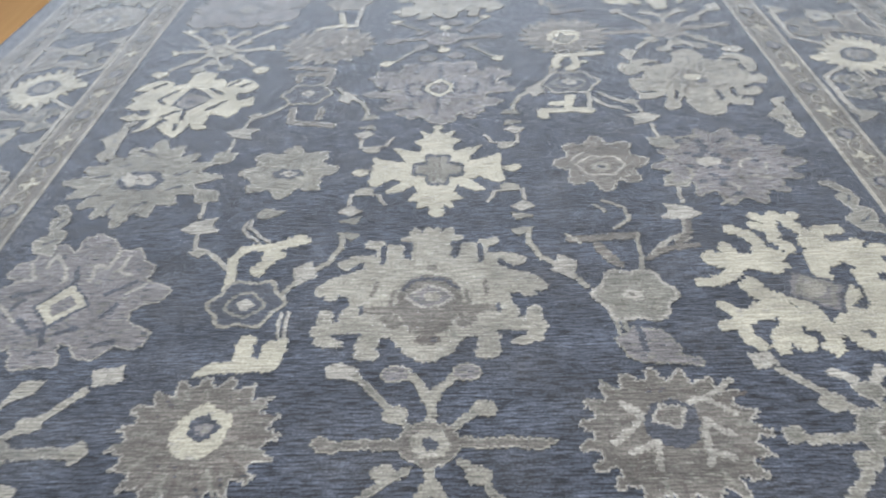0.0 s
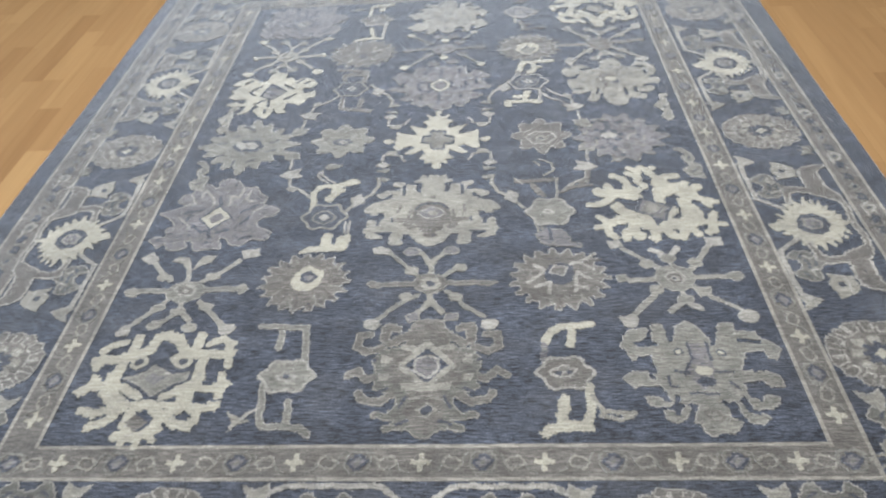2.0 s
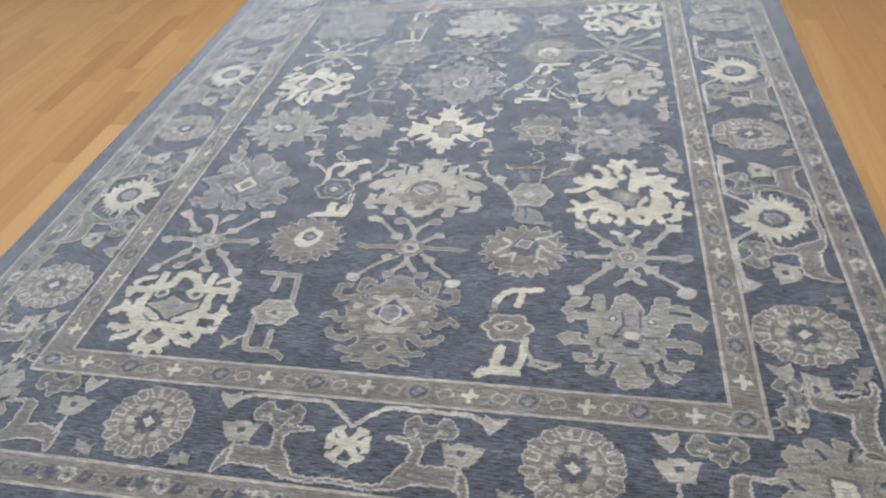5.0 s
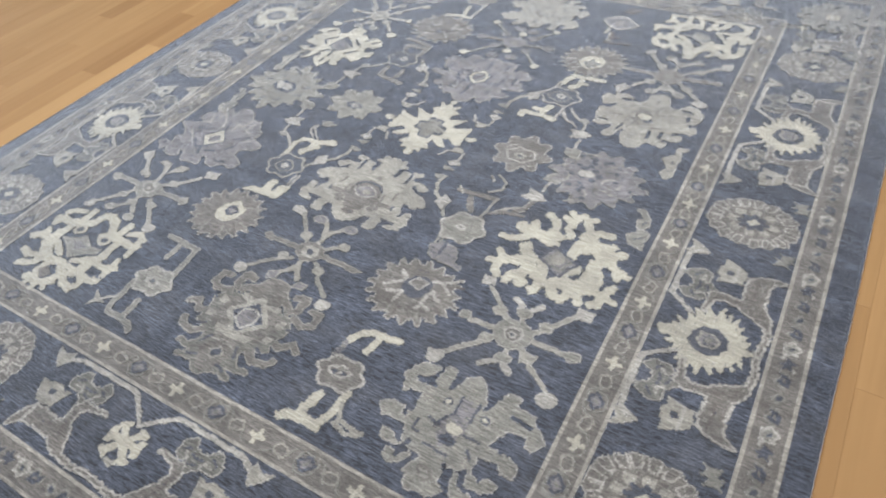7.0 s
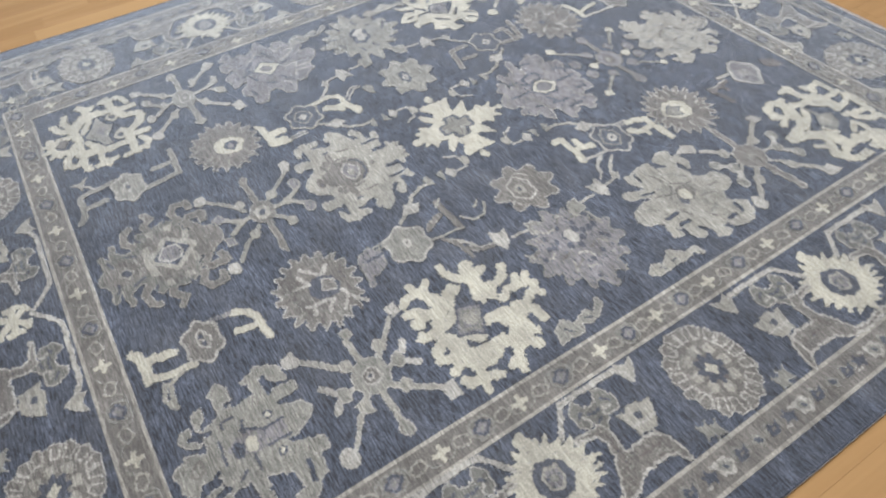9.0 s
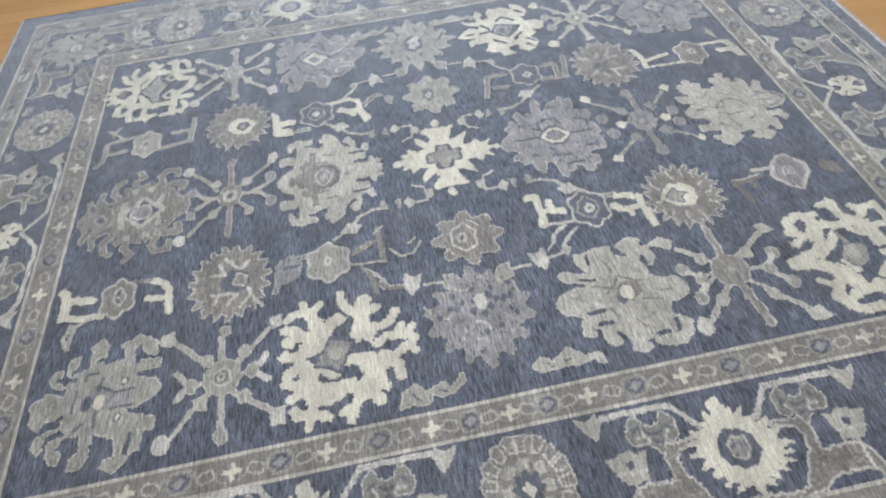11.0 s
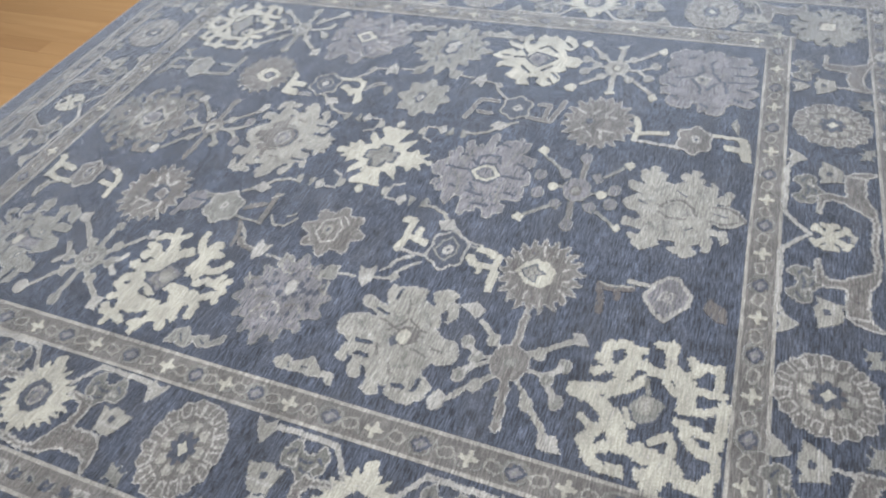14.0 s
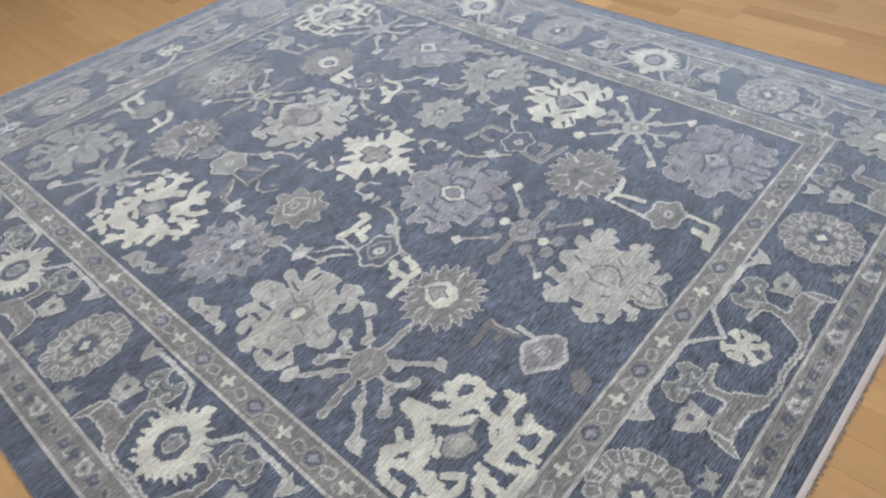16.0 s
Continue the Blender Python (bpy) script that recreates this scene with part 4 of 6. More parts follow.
def palmette_ragged():
    """Cream, with curling, thorned limbs round a grey square."""
    c = Cartoon(23, 20)
    c.lines("C", 4.2, "-16.2,5.2 -12.5,3.9 -8.8,3.9 -4.8,2.4 / -11.2,-2.7 -7.9,-8.2 -5.8,-10.6 / -11.7,-9.1 -8.5,-8.5 / 1.8,-13 5.7,-11.6 8.6,-10.4 / 10.7,-5.4 10.1,-0.7")
    c.lines("C", 2.6, "-13.5,8.3 -11.5,4.7 / -20.3,-1.5 -17.8,-1.5 -14.9,0.1 / -10.8,13.7 -7.5,11.9 -6.3,9.3 -7,6.3 / -0.8,7.6 -3,10.2 -1.9,15.1 -0.4,17.9 / 1.9,14.9 3.8,11.9 2.7,8.9 / 3.5,6.8 6.4,12.4 10.5,12.7 / 11.1,5.2 12.5,8.5 / 13.4,1.6 16.6,0.2 20.2,-1.5 / 9.3,-13.5 11.6,-16.7 / 6.2,-17.5 7.6,-14.6 / 12.9,-9.8 15.7,-11.4 16.6,-14.4 14.7,-15.5 / 16.3,-11.5 18,-6.9")
    c.lines("C", 3.2, "-14.9,0.1 -11.3,3.5 / -7,6.3 -3.7,5.5 / 2.7,-0.1 2.9,3.5 3.6,5.9 / 12.3,3.2 16,6.7 / 10,-0.9 12,0.8 / 3.7,-17 1.8,-13 3.8,-9.7 / -2.2,-17.9 -1.2,-13.5 -2.4,-10.2 / -4.1,-12.7 -0.5,-13.2 / -6.2,-16.8 -8.3,-14.5 -7.7,-12 / 3,-8.4 5.9,-5 / -14.3,-10.1 -10.7,-8.3 / -10.8,-17.3 -9.2,-13.9")
    c.lines("C", 6.0, "4.2,4.7 6.3,6.6 9.9,5.9 12.3,3.2 / 12,-9.5 11.3,-5.1 / 8.3,-12 11.6,-8.9")
    c.lines("C", 2.3, "-5.6,14.7 -3.5,13.5 / -4.6,17.5 -2.2,15.3 / -0.2,17.5 1.9,16.1 3.3,17.4 / 15.9,0.5 17.8,-3.1 / 4,-17.5 2,-15.2 / 16.4,-11.3 20.1,-12.1 / -15.6,-15.5 -15.9,-11.7 -16.3,-8.8 -17.8,-7.4 / -19,-12.4 -15.9,-11.7 / -14,-16.9 -15.7,-14.6 / -8.2,-5.3 -5.2,-6.4 -2.5,-8.4 -4,-9.6 / 3.2,-0.9 2.3,1.3")
    c.fills("D", "-6.3,-5.3 -3.7,1.9 6.1,-2.9 2.8,-10.2")
    c.fills("G", "-4.9,-5.3 -2.9,0.7 5.1,-3.1 2.2,-9.3")
    c.lines("S", 0.8, "-3.5,-4.8 -1.7,-0.6 3.6,-3.3 1.6,-7.8 -3.5,-4.8")
    c.dots("B", 2.2, 2.0, "-0.4,-3.7")
    return c


def diamond_flower():
    """A ragged sage diamond with a small pale flower at its heart."""
    c = Cartoon(22, 20)
    c.disc(0.6, -0.4, 18, 16.2, "S", teeth=16, depth=0.12, square=1.25)
    c.edge("L", 1, True)
    c.veins("B", 5, "S", 0.7)
    c.lines("D", 0.9, "-10.8,-6.9 -7.6,-5.7 / 8.4,-4.6 11.5,-3.5 / -4.1,12.6 0.7,10 / -8.5,2.1 -11.6,1.1 / 2.5,-10.8 4.8,-9.6 / -3,-12.6 -2.5,-10.3 / 8.7,1 11.4,2.3 / -6.7,5.5 -4.4,6.4")
    c.fills("D", "-6,-0.4 -2.4,3.4 4,3 6.9,-0.9 4.4,-4.6 -3,-4.2")
    c.fills("L", "-4.7,0 -3.5,2.5 -0.7,1.1 1.4,2.4 4.7,-0.6 3.3,-3 0.3,-1.7 -1.3,-3.4")
    c.dots("T", 1.0, 0.7, "0.1,-0.3")
    return c


def rosette_sage():
    """A small lobed rosette with a bud above and below."""
    c = Cartoon(14, 25)
    c.disc(0.9, 12.5, 10.6, 9.4, "S", teeth=8, depth=0.15)
    c.edge("L", 1, True)
    c.veins("L", 4, "S", 0.7)
    c.fills("D", "-3.5,11.8 -0.8,13.7 3.8,13 5,10.8 2.2,9.2 -1.5,9.9")
    c.fills("L", "-1.2,11.7 1,12.9 3.3,11.4 1.6,10.1")
    c.dots("T", 0.8, 0.5, "1.2,11.5")
    c.fills("S", "-3.3,-3.9 -1.7,-1.6 3.4,-3 0.5,-5.1 -2.2,-5.5")
    c.lines("L", 0.6, "-4.9,-6.4 -5,-9.4 0,-13.7 / -3.8,-5.8 -3.7,-8.6 1.9,-13.3")
    return c


def star_cream():
    """A cream star with eight forked arms and a grey cross."""
    c = Cartoon(21, 20)
    c.fills("C", "0,16.6 1.5,13.6 4.5,15.5 3.1,11.9 5.7,11 3.7,8.6 4.1,5.5 6.8,6.9 11,8.3 8.1,4.1 7.3,1.7 12,2.6 15.6,4.6 15.1,0.1 15.9,-5.9 14.3,-7.3 10.4,-4.7 7.5,-5.1 11.6,-9.9 8.4,-9.7 5.1,-7.2 3.8,-10.3 6.4,-13 3.6,-13.6 4.1,-16.3 2,-14.8 0.8,-16.3", True)
    c.dots("C", 1.2, 1.0, "0,17.4")
    c.dots("C", 1.7, 1.6, "0.5,-17.5")
    c.dots("C", 2.0, 1.4, "18.1,-1.7", True)
    c.lines("S", 0.6, "-15.3,-0.4 -17.2,-0.7 / 15.6,-1.8 17.2,-1.9")
    c.fills("D", "-2.7,5 3.3,4.6 3.3,1.8 6.5,0.6 6.4,-4.2 3.4,-4.9 3,-7.7 -2,-7.4 -2.3,-4.1 -5.6,-3.5 -5.8,1.1 -2.6,1.9")
    c.fills("S", "-1.9,3.8 2.5,3.5 2.5,0.6 5.7,-0.5 5.7,-3 2.6,-3.5 2.2,-6.6 -1.3,-6.4 -1.7,-3.3 -4.8,-2.4 -4.9,0.2 -1.8,0.4")
    c.lines("T", 0.5, "-0.4,2.9 -0.2,-5.8 / 0.9,2.9 1,-5.9 / -4.1,-1.1 -2.2,-1.2 / 3,-1.5 5.1,-1.6")
    return c


def rosette_taupe():
    """A small taupe rosette with doubled outlines."""
    c = Cartoon(12, 14)
    c.disc(0, 1.4, 9.6, 9.8, "T", teeth=8, depth=0.15)
    c.edge("L", 1, True)
    c.lines("L", 0.6, "-5.9,0.9 -1.9,3.9 3.5,3.6 5.7,0 2.3,-3.6 -3.6,-3.3 -5.9,0.9 / -6.8,2.6 -3.7,5.7 / 6.7,-3.2 3.7,-5.7")
    c.fills("B", "-2.7,-0.2 -0.3,1.7 2.5,0.6 1.8,-1.6 -1.1,-2.3")
    c.dots("D", 1.0, 0.6, "-0.2,-0.3")
    return c


def shield_flecked():
    """A faded shield with dark flecks, a ragged rim and a short tip."""
    c = Cartoon(21, 19)
    c.disc(2.2, 1.1, 16.0, 14.4, "G", teeth=14, depth=0.12, square=1.45)
    c.edge("S", 1, True)
    c.lines("T", 0.8, "-1.3,-13.1 -2.1,-9.7 / -5.2,-7.3 -6,-5 / 3.8,-5.7 2.8,-2.7 / 8.2,-3.3 6.9,-0.7 / -7.7,6.2 -8.7,8.9 / -3.9,10.7 -3,13.7 / 4.5,3.9 3.5,6.3 / -8.6,2 -10,3.8 / -7.6,-2.4 -6.7,0.3")
    c.lines("B", 0.6, "0.2,-10.9 2,-7.6 0.5,-6.3 / -9.5,-5.5 -6.6,-2.9 -7.6,0.5 / -10.6,2.6 -9.7,5.5 / -10.7,8 -6.8,9.6 / -6.8,12.8 -1.2,12.9 / 3.5,7.7 5.6,9.5 / 9.9,-1.5 10.7,1.1 / 9.5,-4.7 5.9,-3.7 / -3.5,-13.6 -0.7,-12")
    c.dots("D", 1.1, 0.8, "-0.7,-4.9 / -2.4,-3 / -1.4,-6.6 / 1.1,-9.9 / -5.2,-5.3 / -6.8,11.2 / 2.4,10.2 / 3.8,11.1 / 7.4,6.3 / 8.3,2 / -6.7,0.7 / -6.2,5.9")
    c.dots("D", 1.4, 1.0, "-3,0.4 / 0.9,-0.3 / 2.3,2.6 / -3.8,4.8 / -0.1,4.8 / -2,6.5 / -1.7,8.7 / -2.2,10.7")
    c.fills("L", "-3.6,0.2 -4.9,1.9 -4.2,3.6 -1,4.4 1.4,2.8 -0.4,0.8")
    c.lines("L", 0.7, "4.4,-0.5 5.4,2.2 / 5.8,2.5 7.5,3.1")
    return c


def bud_north():
    """A budded sprig."""
    c = Cartoon(6, 12)
    c.fills("B", "0.7,-9.6 -1.9,-6.6 0,-3.9 -1.4,-1.5 -3.4,1 -1.2,3 0,5 0,8.8 3.4,9.6 3.2,7.9 1.6,6.8 2.6,2.2 2.1,-1.3 2.6,-4.3 2.8,-7.2")
    c.edge("L", 1, True)
    c.lines("D", 0.6, "0.7,-5.1 1.7,-4 / 0.4,-0.6 0.6,1.1")
    return c


def bud_south():
    """A budded sprig."""
    c = Cartoon(6, 11)
    c.fills("S", "3.8,-9 -1.1,-7.4 -2.6,-3.7 -0.2,-2.1 -0.6,0 -1.8,2.9 -0.1,5.1 -3.7,8.2 -0.6,8.9 1.3,5.8 2.6,2.1 1.3,-0.1 3.8,-1.6 3.3,-5.9")
    c.edge("L", 1, True)
    c.lines("D", 0.6, "0.4,-5.3 1.9,-3.6 / 0.2,1.7 1.1,3.5")
    return c


def palmette_forked():
    """Cream, with forked and ringed limbs round a slate diamond."""
    c = Cartoon(21, 21)
    c.fills("C", "1.2,-18.4 -2.8,-15.6 -5.2,-12.6 -3.1,-9.6 -5.2,-7.8 -7.7,-13.4 -11.4,-15.3 -9,-11.4 -8.7,-8.1 -13.9,-9.2 -17.5,-7 -13.8,-5.2 -12.4,-7.5 -9.2,-5.8 -10.5,-3.3 -15,-3.3 -18.1,-1.8 -16,1.5 -18.1,3.1 -14,7.7 -19,7.9 -17,11.5 -12.1,13.6 -7.8,11.7 -8.6,9.1 -3.8,11 -3.4,15.3 -1.2,18.3 1.7,0.2 3.3,-13.6")
    c.fills("C", "-1.2,18.3 3.7,16.4 3.4,12.2 6.5,13 7.9,10 12.1,12.4 16,11 11.1,7.9 13.3,6.9 16.5,10.3 18.3,7.2 15.9,4 13,4.6 12.4,2.1 14.2,-0.8 18,1.7 19,-3 15.6,-3.8 15.3,-6.2 13.6,-9.3 10.4,-7.7 8,-6.1 7.2,-12.3 9.3,-14.3 5.7,-15 2.6,-10.2 1.2,-18.4 -1.5,-0.7")
    c.lines(" ", 1.4, "0.3,-9.2 0,-3.6 / -5.7,-7.4 -1.5,-4.7 / -7.5,-0.5 -9.8,2 -5.9,6.6 / -13.4,8.9 -10.7,11.2 / 1.4,5.7 -1.1,8 / 8.4,4 4.5,7 / 6.5,-4.5 10.5,-0.5 / 12,11.3 9,8.7 / 0,-14.2 -0.1,-11.8")
    c.fills("N", "1,-4.7 -5.1,-1.7 -3.3,4 -2,8.1 2.7,5.6 6.4,1.6 4.2,-1.6")
    c.fills("G", "0.7,-3.1 -3.5,-1.3 -1.3,5 5.3,1.2")
    c.lines("B", 0.5, "0.7,-3.1 -3.5,-1.3 -1.3,5 5.3,1.2 0.7,-3.1")
    c.dots("D", 1.3, 1.0, "0.4,0.5")
    return c


def hooked_stem_slate():
    """Slate hooks in a pale line, with a small hexagon."""
    c = Cartoon(11, 19)
    c.lines("T", 2.0, "8.4,-16.9 -3.5,-14.6 -3.8,-7.9 / 4,-13 4.2,-8.5 / 3.7,6.1 4.2,14.4 -8.5,16.9 / -4.9,8.2 -5.3,11.9 3.4,12.1")
    c.edge("L", 1, True)
    c.disc(-1.3, 0.2, 7.0, 5.8, "B", teeth=6, depth=0.1)
    c.disc(-1.3, 0.2, 6.2, 5.0, "D", teeth=6, depth=0.1)
    c.fills("L", "-1,-1.6 -3.3,0.8 -0.8,2.9 1.4,0.8")
    c.dots("D", 0.6, 0.6, "-0.9,0.6")
    return c


def palmette_keyed():
    """Grey, with squared, keyed limbs round a cream lozenge."""
    c = Cartoon(24, 20)
    c.fills("G", "1.5,-17.5 -2.1,-16.4 -4.8,-13.3 -7.7,-14.5 -8.8,-12.5 -11.4,-12.2 -9.6,-10 -5.2,-9.8 -6.6,-8.4 -14,-9.8 -15.7,-7.9 -12.4,-6.4 -12.3,-4.9 -14.7,-4.5 -12.2,-2.8 -19.7,-2.1 -21.5,-0.7 -19,0.7 -12.1,0.1 -15.9,2.8 -17.9,3.8 -18.7,7.7 -21.1,8.3 -18.6,9.8 -18.5,12.3 -14.3,12.5 -11.7,10.4 -10.6,16.5 -6.6,16.4 -4.4,14.1 -3,16.2 1.2,17.5")
    c.fills("G", "1.2,17.5 3.8,15.6 7,16.9 10.6,16.2 11,10.7 12.7,9.8 14,12.6 17.2,12.5 18.4,9.7 20.4,9.6 20.3,7.1 16.9,6.2 16.4,3.6 18.6,3.6 18.8,0.7 21.4,0.1 20.2,-1.8 13.7,-2.2 12.4,-5.3 15.2,-5.2 17.7,-6.9 15.1,-9 11,-9.5 12.5,-11.6 9.9,-13.3 9.9,-15.2 7.8,-14.5 5.7,-11.7 4.3,-16.2 1.5,-17.5")
    c.edge("L", 1, True)
    c.lines("D", 1.2, "-0.3,-12.5 0,-3.5 / -5.1,-4.7 -3.3,-2.8 -7.3,-2.9 -9.2,0 -9,3.9 -5.9,4.7 / 6,-2 8.7,0.1 10.2,-1.7 10.8,3.8 / 0.3,7.4 0.3,14.5 / -6.8,11 -5.8,14.5 -2.8,14 / 7.6,10.7 8.5,14.2 / -16.2,1.7 -14.8,5.9 / -7.5,-8.6 -7.4,-5.5 / 8.5,-8.1 9.1,-5.2 / 15.1,1.7 15.2,7.3")
    c.lines("S", 0.6, "-3.7,-7.5 -10.9,-5.8 / 4.5,-6.4 11.1,-4.8 / -4.7,7.4 -13.2,8.9 / 4.9,8.2 12.7,8.9 / -1.2,-14 -3.9,-13 / -13.6,0.5 -10,0.5")
    c.fills("D", "0,-4.1 -5.2,-0.8 -5.1,3.4 0.3,7.7 5.3,3.9 5.2,-1")
    c.lines("C", 1.2, "0,-2.8 -3.2,0 -3.1,3 0.3,6.3 3.4,3.1 3.4,0 0,-2.8")
    c.fills("G", "0.1,-1.3 -2.1,0.6 -2,2.8 0.2,4.8 2.4,2.8 2.3,0.6")
    return c


def hooked_stem_north():
    """Thick cream hooks and a ringed, lobed flower of the ground's blue."""
    c = Cartoon(14, 20)
    c.lines("C", 2.5, "-11,-17.2 -11,-14.4 -3.9,-14.4 1,-14.8 / -4.5,-13.8 -3.2,-7.7 / -7.7,-10.7 -4.3,-10.6 / -5.3,9.9 -4.7,13.8 -2.9,16.5 4.7,16.9 8.4,17.3 / -1.6,7.8 0.5,9.7 0.9,16.1")
    c.lines("C", 1.6, "0.9,12.3 3.5,12.2")
    c.lines("L", 1.1, "1.4,-14.8 2.2,-1.3 / 2.5,-8.8 5.6,-13 9,-14.1")
    c.lines("L", 0.6, "-7.2,3 -6.9,10 / -5.8,3.3 -5.6,9.6 / 9,-14.1 11,-16.3")
    c.disc(-2.4, 0.4, 8.0, 6.2, "L", teeth=6, depth=0.1)
    c.disc(-2.4, 0.4, 7.2, 5.4, "D", teeth=6, depth=0.1)
    c.lines("S", 0.6, "-1.6,-3.6 -5.2,-2.3 -7.9,0.3 -4.7,3 -1.2,3.3 2.2,0.7 0.1,-2.3 -1.6,-3.6")
    c.dots("L", 2.0, 1.7, "-2.3,0.5")
    c.dots("D", 0.7, 0.6, "-2.3,0.5")
    return c


def palmette_horned():
    """Beige, with curled horns, broad side lobes and a cream heart."""
    c = Cartoon(22, 21)
    c.fills("B", "-16.4,-8.5 -16.1,-6.3 -17.3,-2.8 -17.4,2.3 -13.7,2.3 -11.6,6.7 -15.1,5 -17.3,4.4 -19.3,8.3 -18.4,11.6 -14.5,10.7 -15.2,12.7 -11.1,13.6 -7.7,12.1 -8.7,9.9 -11.1,10.8 -12.4,9.8 -10.1,8.3 -7.5,10.1 -4.7,9.5 -2.7,12.4 -2.6,16.1 0.2,18.3 3.3,18 5.6,14.7 5.3,12 8.1,10.7 0.8,-2.3 -13.4,-8.9")
    c.fills("B", "8.1,10.7 10,11.3 12.1,14.8 16.3,13.9 18.8,11 18.7,6.7 17.5,3.7 15.1,4 15.5,1.2 18.1,2.1 19.2,-0.6 18.3,-3.1 14.9,-2.4 13.3,-3.5 15.6,-5.3 15.4,-8.1 13.2,-9.3 9.5,-8.9 9.1,-10.8 11.9,-11.1 11.2,-14.1 7.4,-13.2 5.8,-12.6 4,-14.9 3.2,-17.6 -0.4,-18.3 -3.3,-16.2 -4.5,-12.5 -4.3,-7.8 -5.7,-9 -7.6,-14.3 -10.1,-15.2 -11.3,-13.4 -9.1,-9.4 -8.8,-4.6 -11.1,-5.1 -11.3,-8.5 -13.4,-8.9 -9.5,8.2")
    c.edge("L", 1, True)
    c.lines(" ", 1.5, "11.2,10.9 14.5,10.6 / 14.7,5 14.3,7.8 / 4.4,-10.7 4.4,-6.5 / 8.5,-8.8 8.5,-5.5 / 12.2,-5.1 14.1,-3.9")
    c.lines(" ", 1.1, "-15.5,-5 -12.2,-5.7 / -7.2,-9.3 -6.1,-5.6 / -15.3,3.4 -13,5.7 / -11.5,10.2 -8.5,10.6")
    c.lines("T", 0.8, "-4.2,-6.9 -2.4,-2.5 -2.1,0.6 / -6.4,1.1 -4.6,3.2 -3.2,7.1 / 2.8,5.3 4.1,9.4 / 8.9,1.2 11.9,2.7 / -12.4,-1.4 -8.2,-0.1 / 4,-4.5 7.3,-3.1 / -5.3,0.4 -1.1,-3.3 / 0.9,10.2 1.5,13.7")
    c.lines("S", 1.2, "-1.7,-14 0.2,-10 / -6.2,7.3 -9.4,4.6 / 8.3,6.7 9.3,3.1 / -7,-4.2 -4.8,-2.5")
    c.fills("T", "-4,1 -3.4,5.4 0.2,6.1 3.1,2.3 2.3,-1.5 -0.4,-1.8")
    c.dots("D", 1.9, 1.2, "1.8,-0.5")
    c.dots("C", 2.5, 1.9, "-0.1,1.7")
    return c


def star_brown():
    """A moss hub with broad taupe arms and small pale leaves."""
    c = Cartoon(21, 21)
    c.lines("T", 2.6, "-8.2,-0.1 -17.7,-0.1 / 4.2,0.8 16.3,2.4")
    c.lines("B", 1.6, "-8,-5.2 -12.7,-11.1 / -5.8,3.8 -14.2,15.1 / 2.2,-2.5 12.2,-11.8 / 5.9,6.3 10,9.8 14.8,14.1")
    c.lines("B", 1.1, "-2.6,-3.8 -1.7,-8.8 -5.1,-12.2 / -2,-3.5 0.8,-7.6 4.9,-11.3 / -1.8,4.3 -0.8,10.8 -5.5,13.9 / -0.4,10.7 5.5,14.4 / 2.3,3.5 6.3,6.9 / -5.1,-2.6 -7.5,-5.4")
    c.dots("B", 2.1, 1.7, "-7.9,-6 / -7.2,7 / 6.9,-6.3 / 8.1,7.6")
    c.dots("S", 2.2, 1.8, "-1.3,-8.8 / 5.1,-11.5 / -0.4,10.7 / 5.5,14.4 / -5.6,14.1 / -5.4,-12.6")
    c.dots("T", 5.6, 5.2, "-2.3,0.1")
    c.edge("L", 1, True)
    c.fills("L", "-16.8,-18.8 -18.7,-14.7 -16.7,-10.9 -13.2,-13 / -16.3,13.6 -16.9,16.9 -13.2,18.3 -12.8,15.2 / 15.1,12.6 14,17 18.2,18.8 18.7,15.8 18.1,13.2")
    c.dots("L", 2.9, 2.1, "13.9,-14.4")
    c.lines("L", 1.7, "-3.9,-12 -2.7,-9.3 / 3.5,-10.9 1.1,-8.8 / -2.4,11.4 -4.9,13.3 / 2.1,11.7 4.5,13.5")
    c.fills("M", "-1.7,-2.2 -4.9,-1.1 -3.6,2.1 0.1,1.5")
    c.lines("T", 0.7, "-1.7,-2.2 -4.9,-1.1 -3.6,2.1 0.1,1.5 -1.7,-2.2")
    c.dots("S", 1.0, 0.9, "-2.4,0.2")
    return c


def fan_north():
    """A taupe fan of toothed leaves about a broad cream ring."""
    c = Cartoon(16, 14)
    c.disc(0.1, 0.2, 12.8, 11.2, "T", teeth=21, depth=0.12)
    c.edge("L", 1, True)
    c.lines("L", 0.6, "-6.2,-7.7 -3.7,-6 / -10.9,-1.5 -7.5,-0.4 / -10.4,2.9 -7.2,3.4 / -9.8,6.4 -6.7,6.2 / -4.3,8 -3,6 / 0.6,8.8 1,6.6 / 5.6,8.6 4.5,6.4 / 9.8,-2.2 6.9,-1.7 / 8.5,-6.6 5.8,-5.4 / 1.5,-8.8 1.2,-7.1 / 11,2.9 7.4,2.3")
    c.lines("R", 0.8, "-8.7,-4.4 -6,-3.3 / -9.6,1 -6.8,1.4 / -5.8,6 -4.1,4.5 / 3.3,8.2 2.9,5.9 / 10.4,0.3 7,0.3 / 8.6,-4.1 6,-3.9 / -1.4,-8.3 -0.7,-6.8")
    c.fills("C", "0.5,-7.1 -3.3,-5.4 -5.5,-2.3 -4.9,1.4 -1.8,4.4 2.3,4.1 5.1,1.1 4.3,-3.2")
    c.fills("S", "0.4,-5.4 -2.2,-3.5 -3.7,-2 -1.6,-0.7 -0.4,1.6 0.7,-0.6 3.2,-0.9 2.1,-3.2")
    c.lines("D", 0.5, "0.4,-5.4 -2.2,-3.5 -3.7,-2 -1.6,-0.7 -0.4,1.6 0.7,-0.6 3.2,-0.9 2.1,-3.2 0.4,-5.4")
    return c


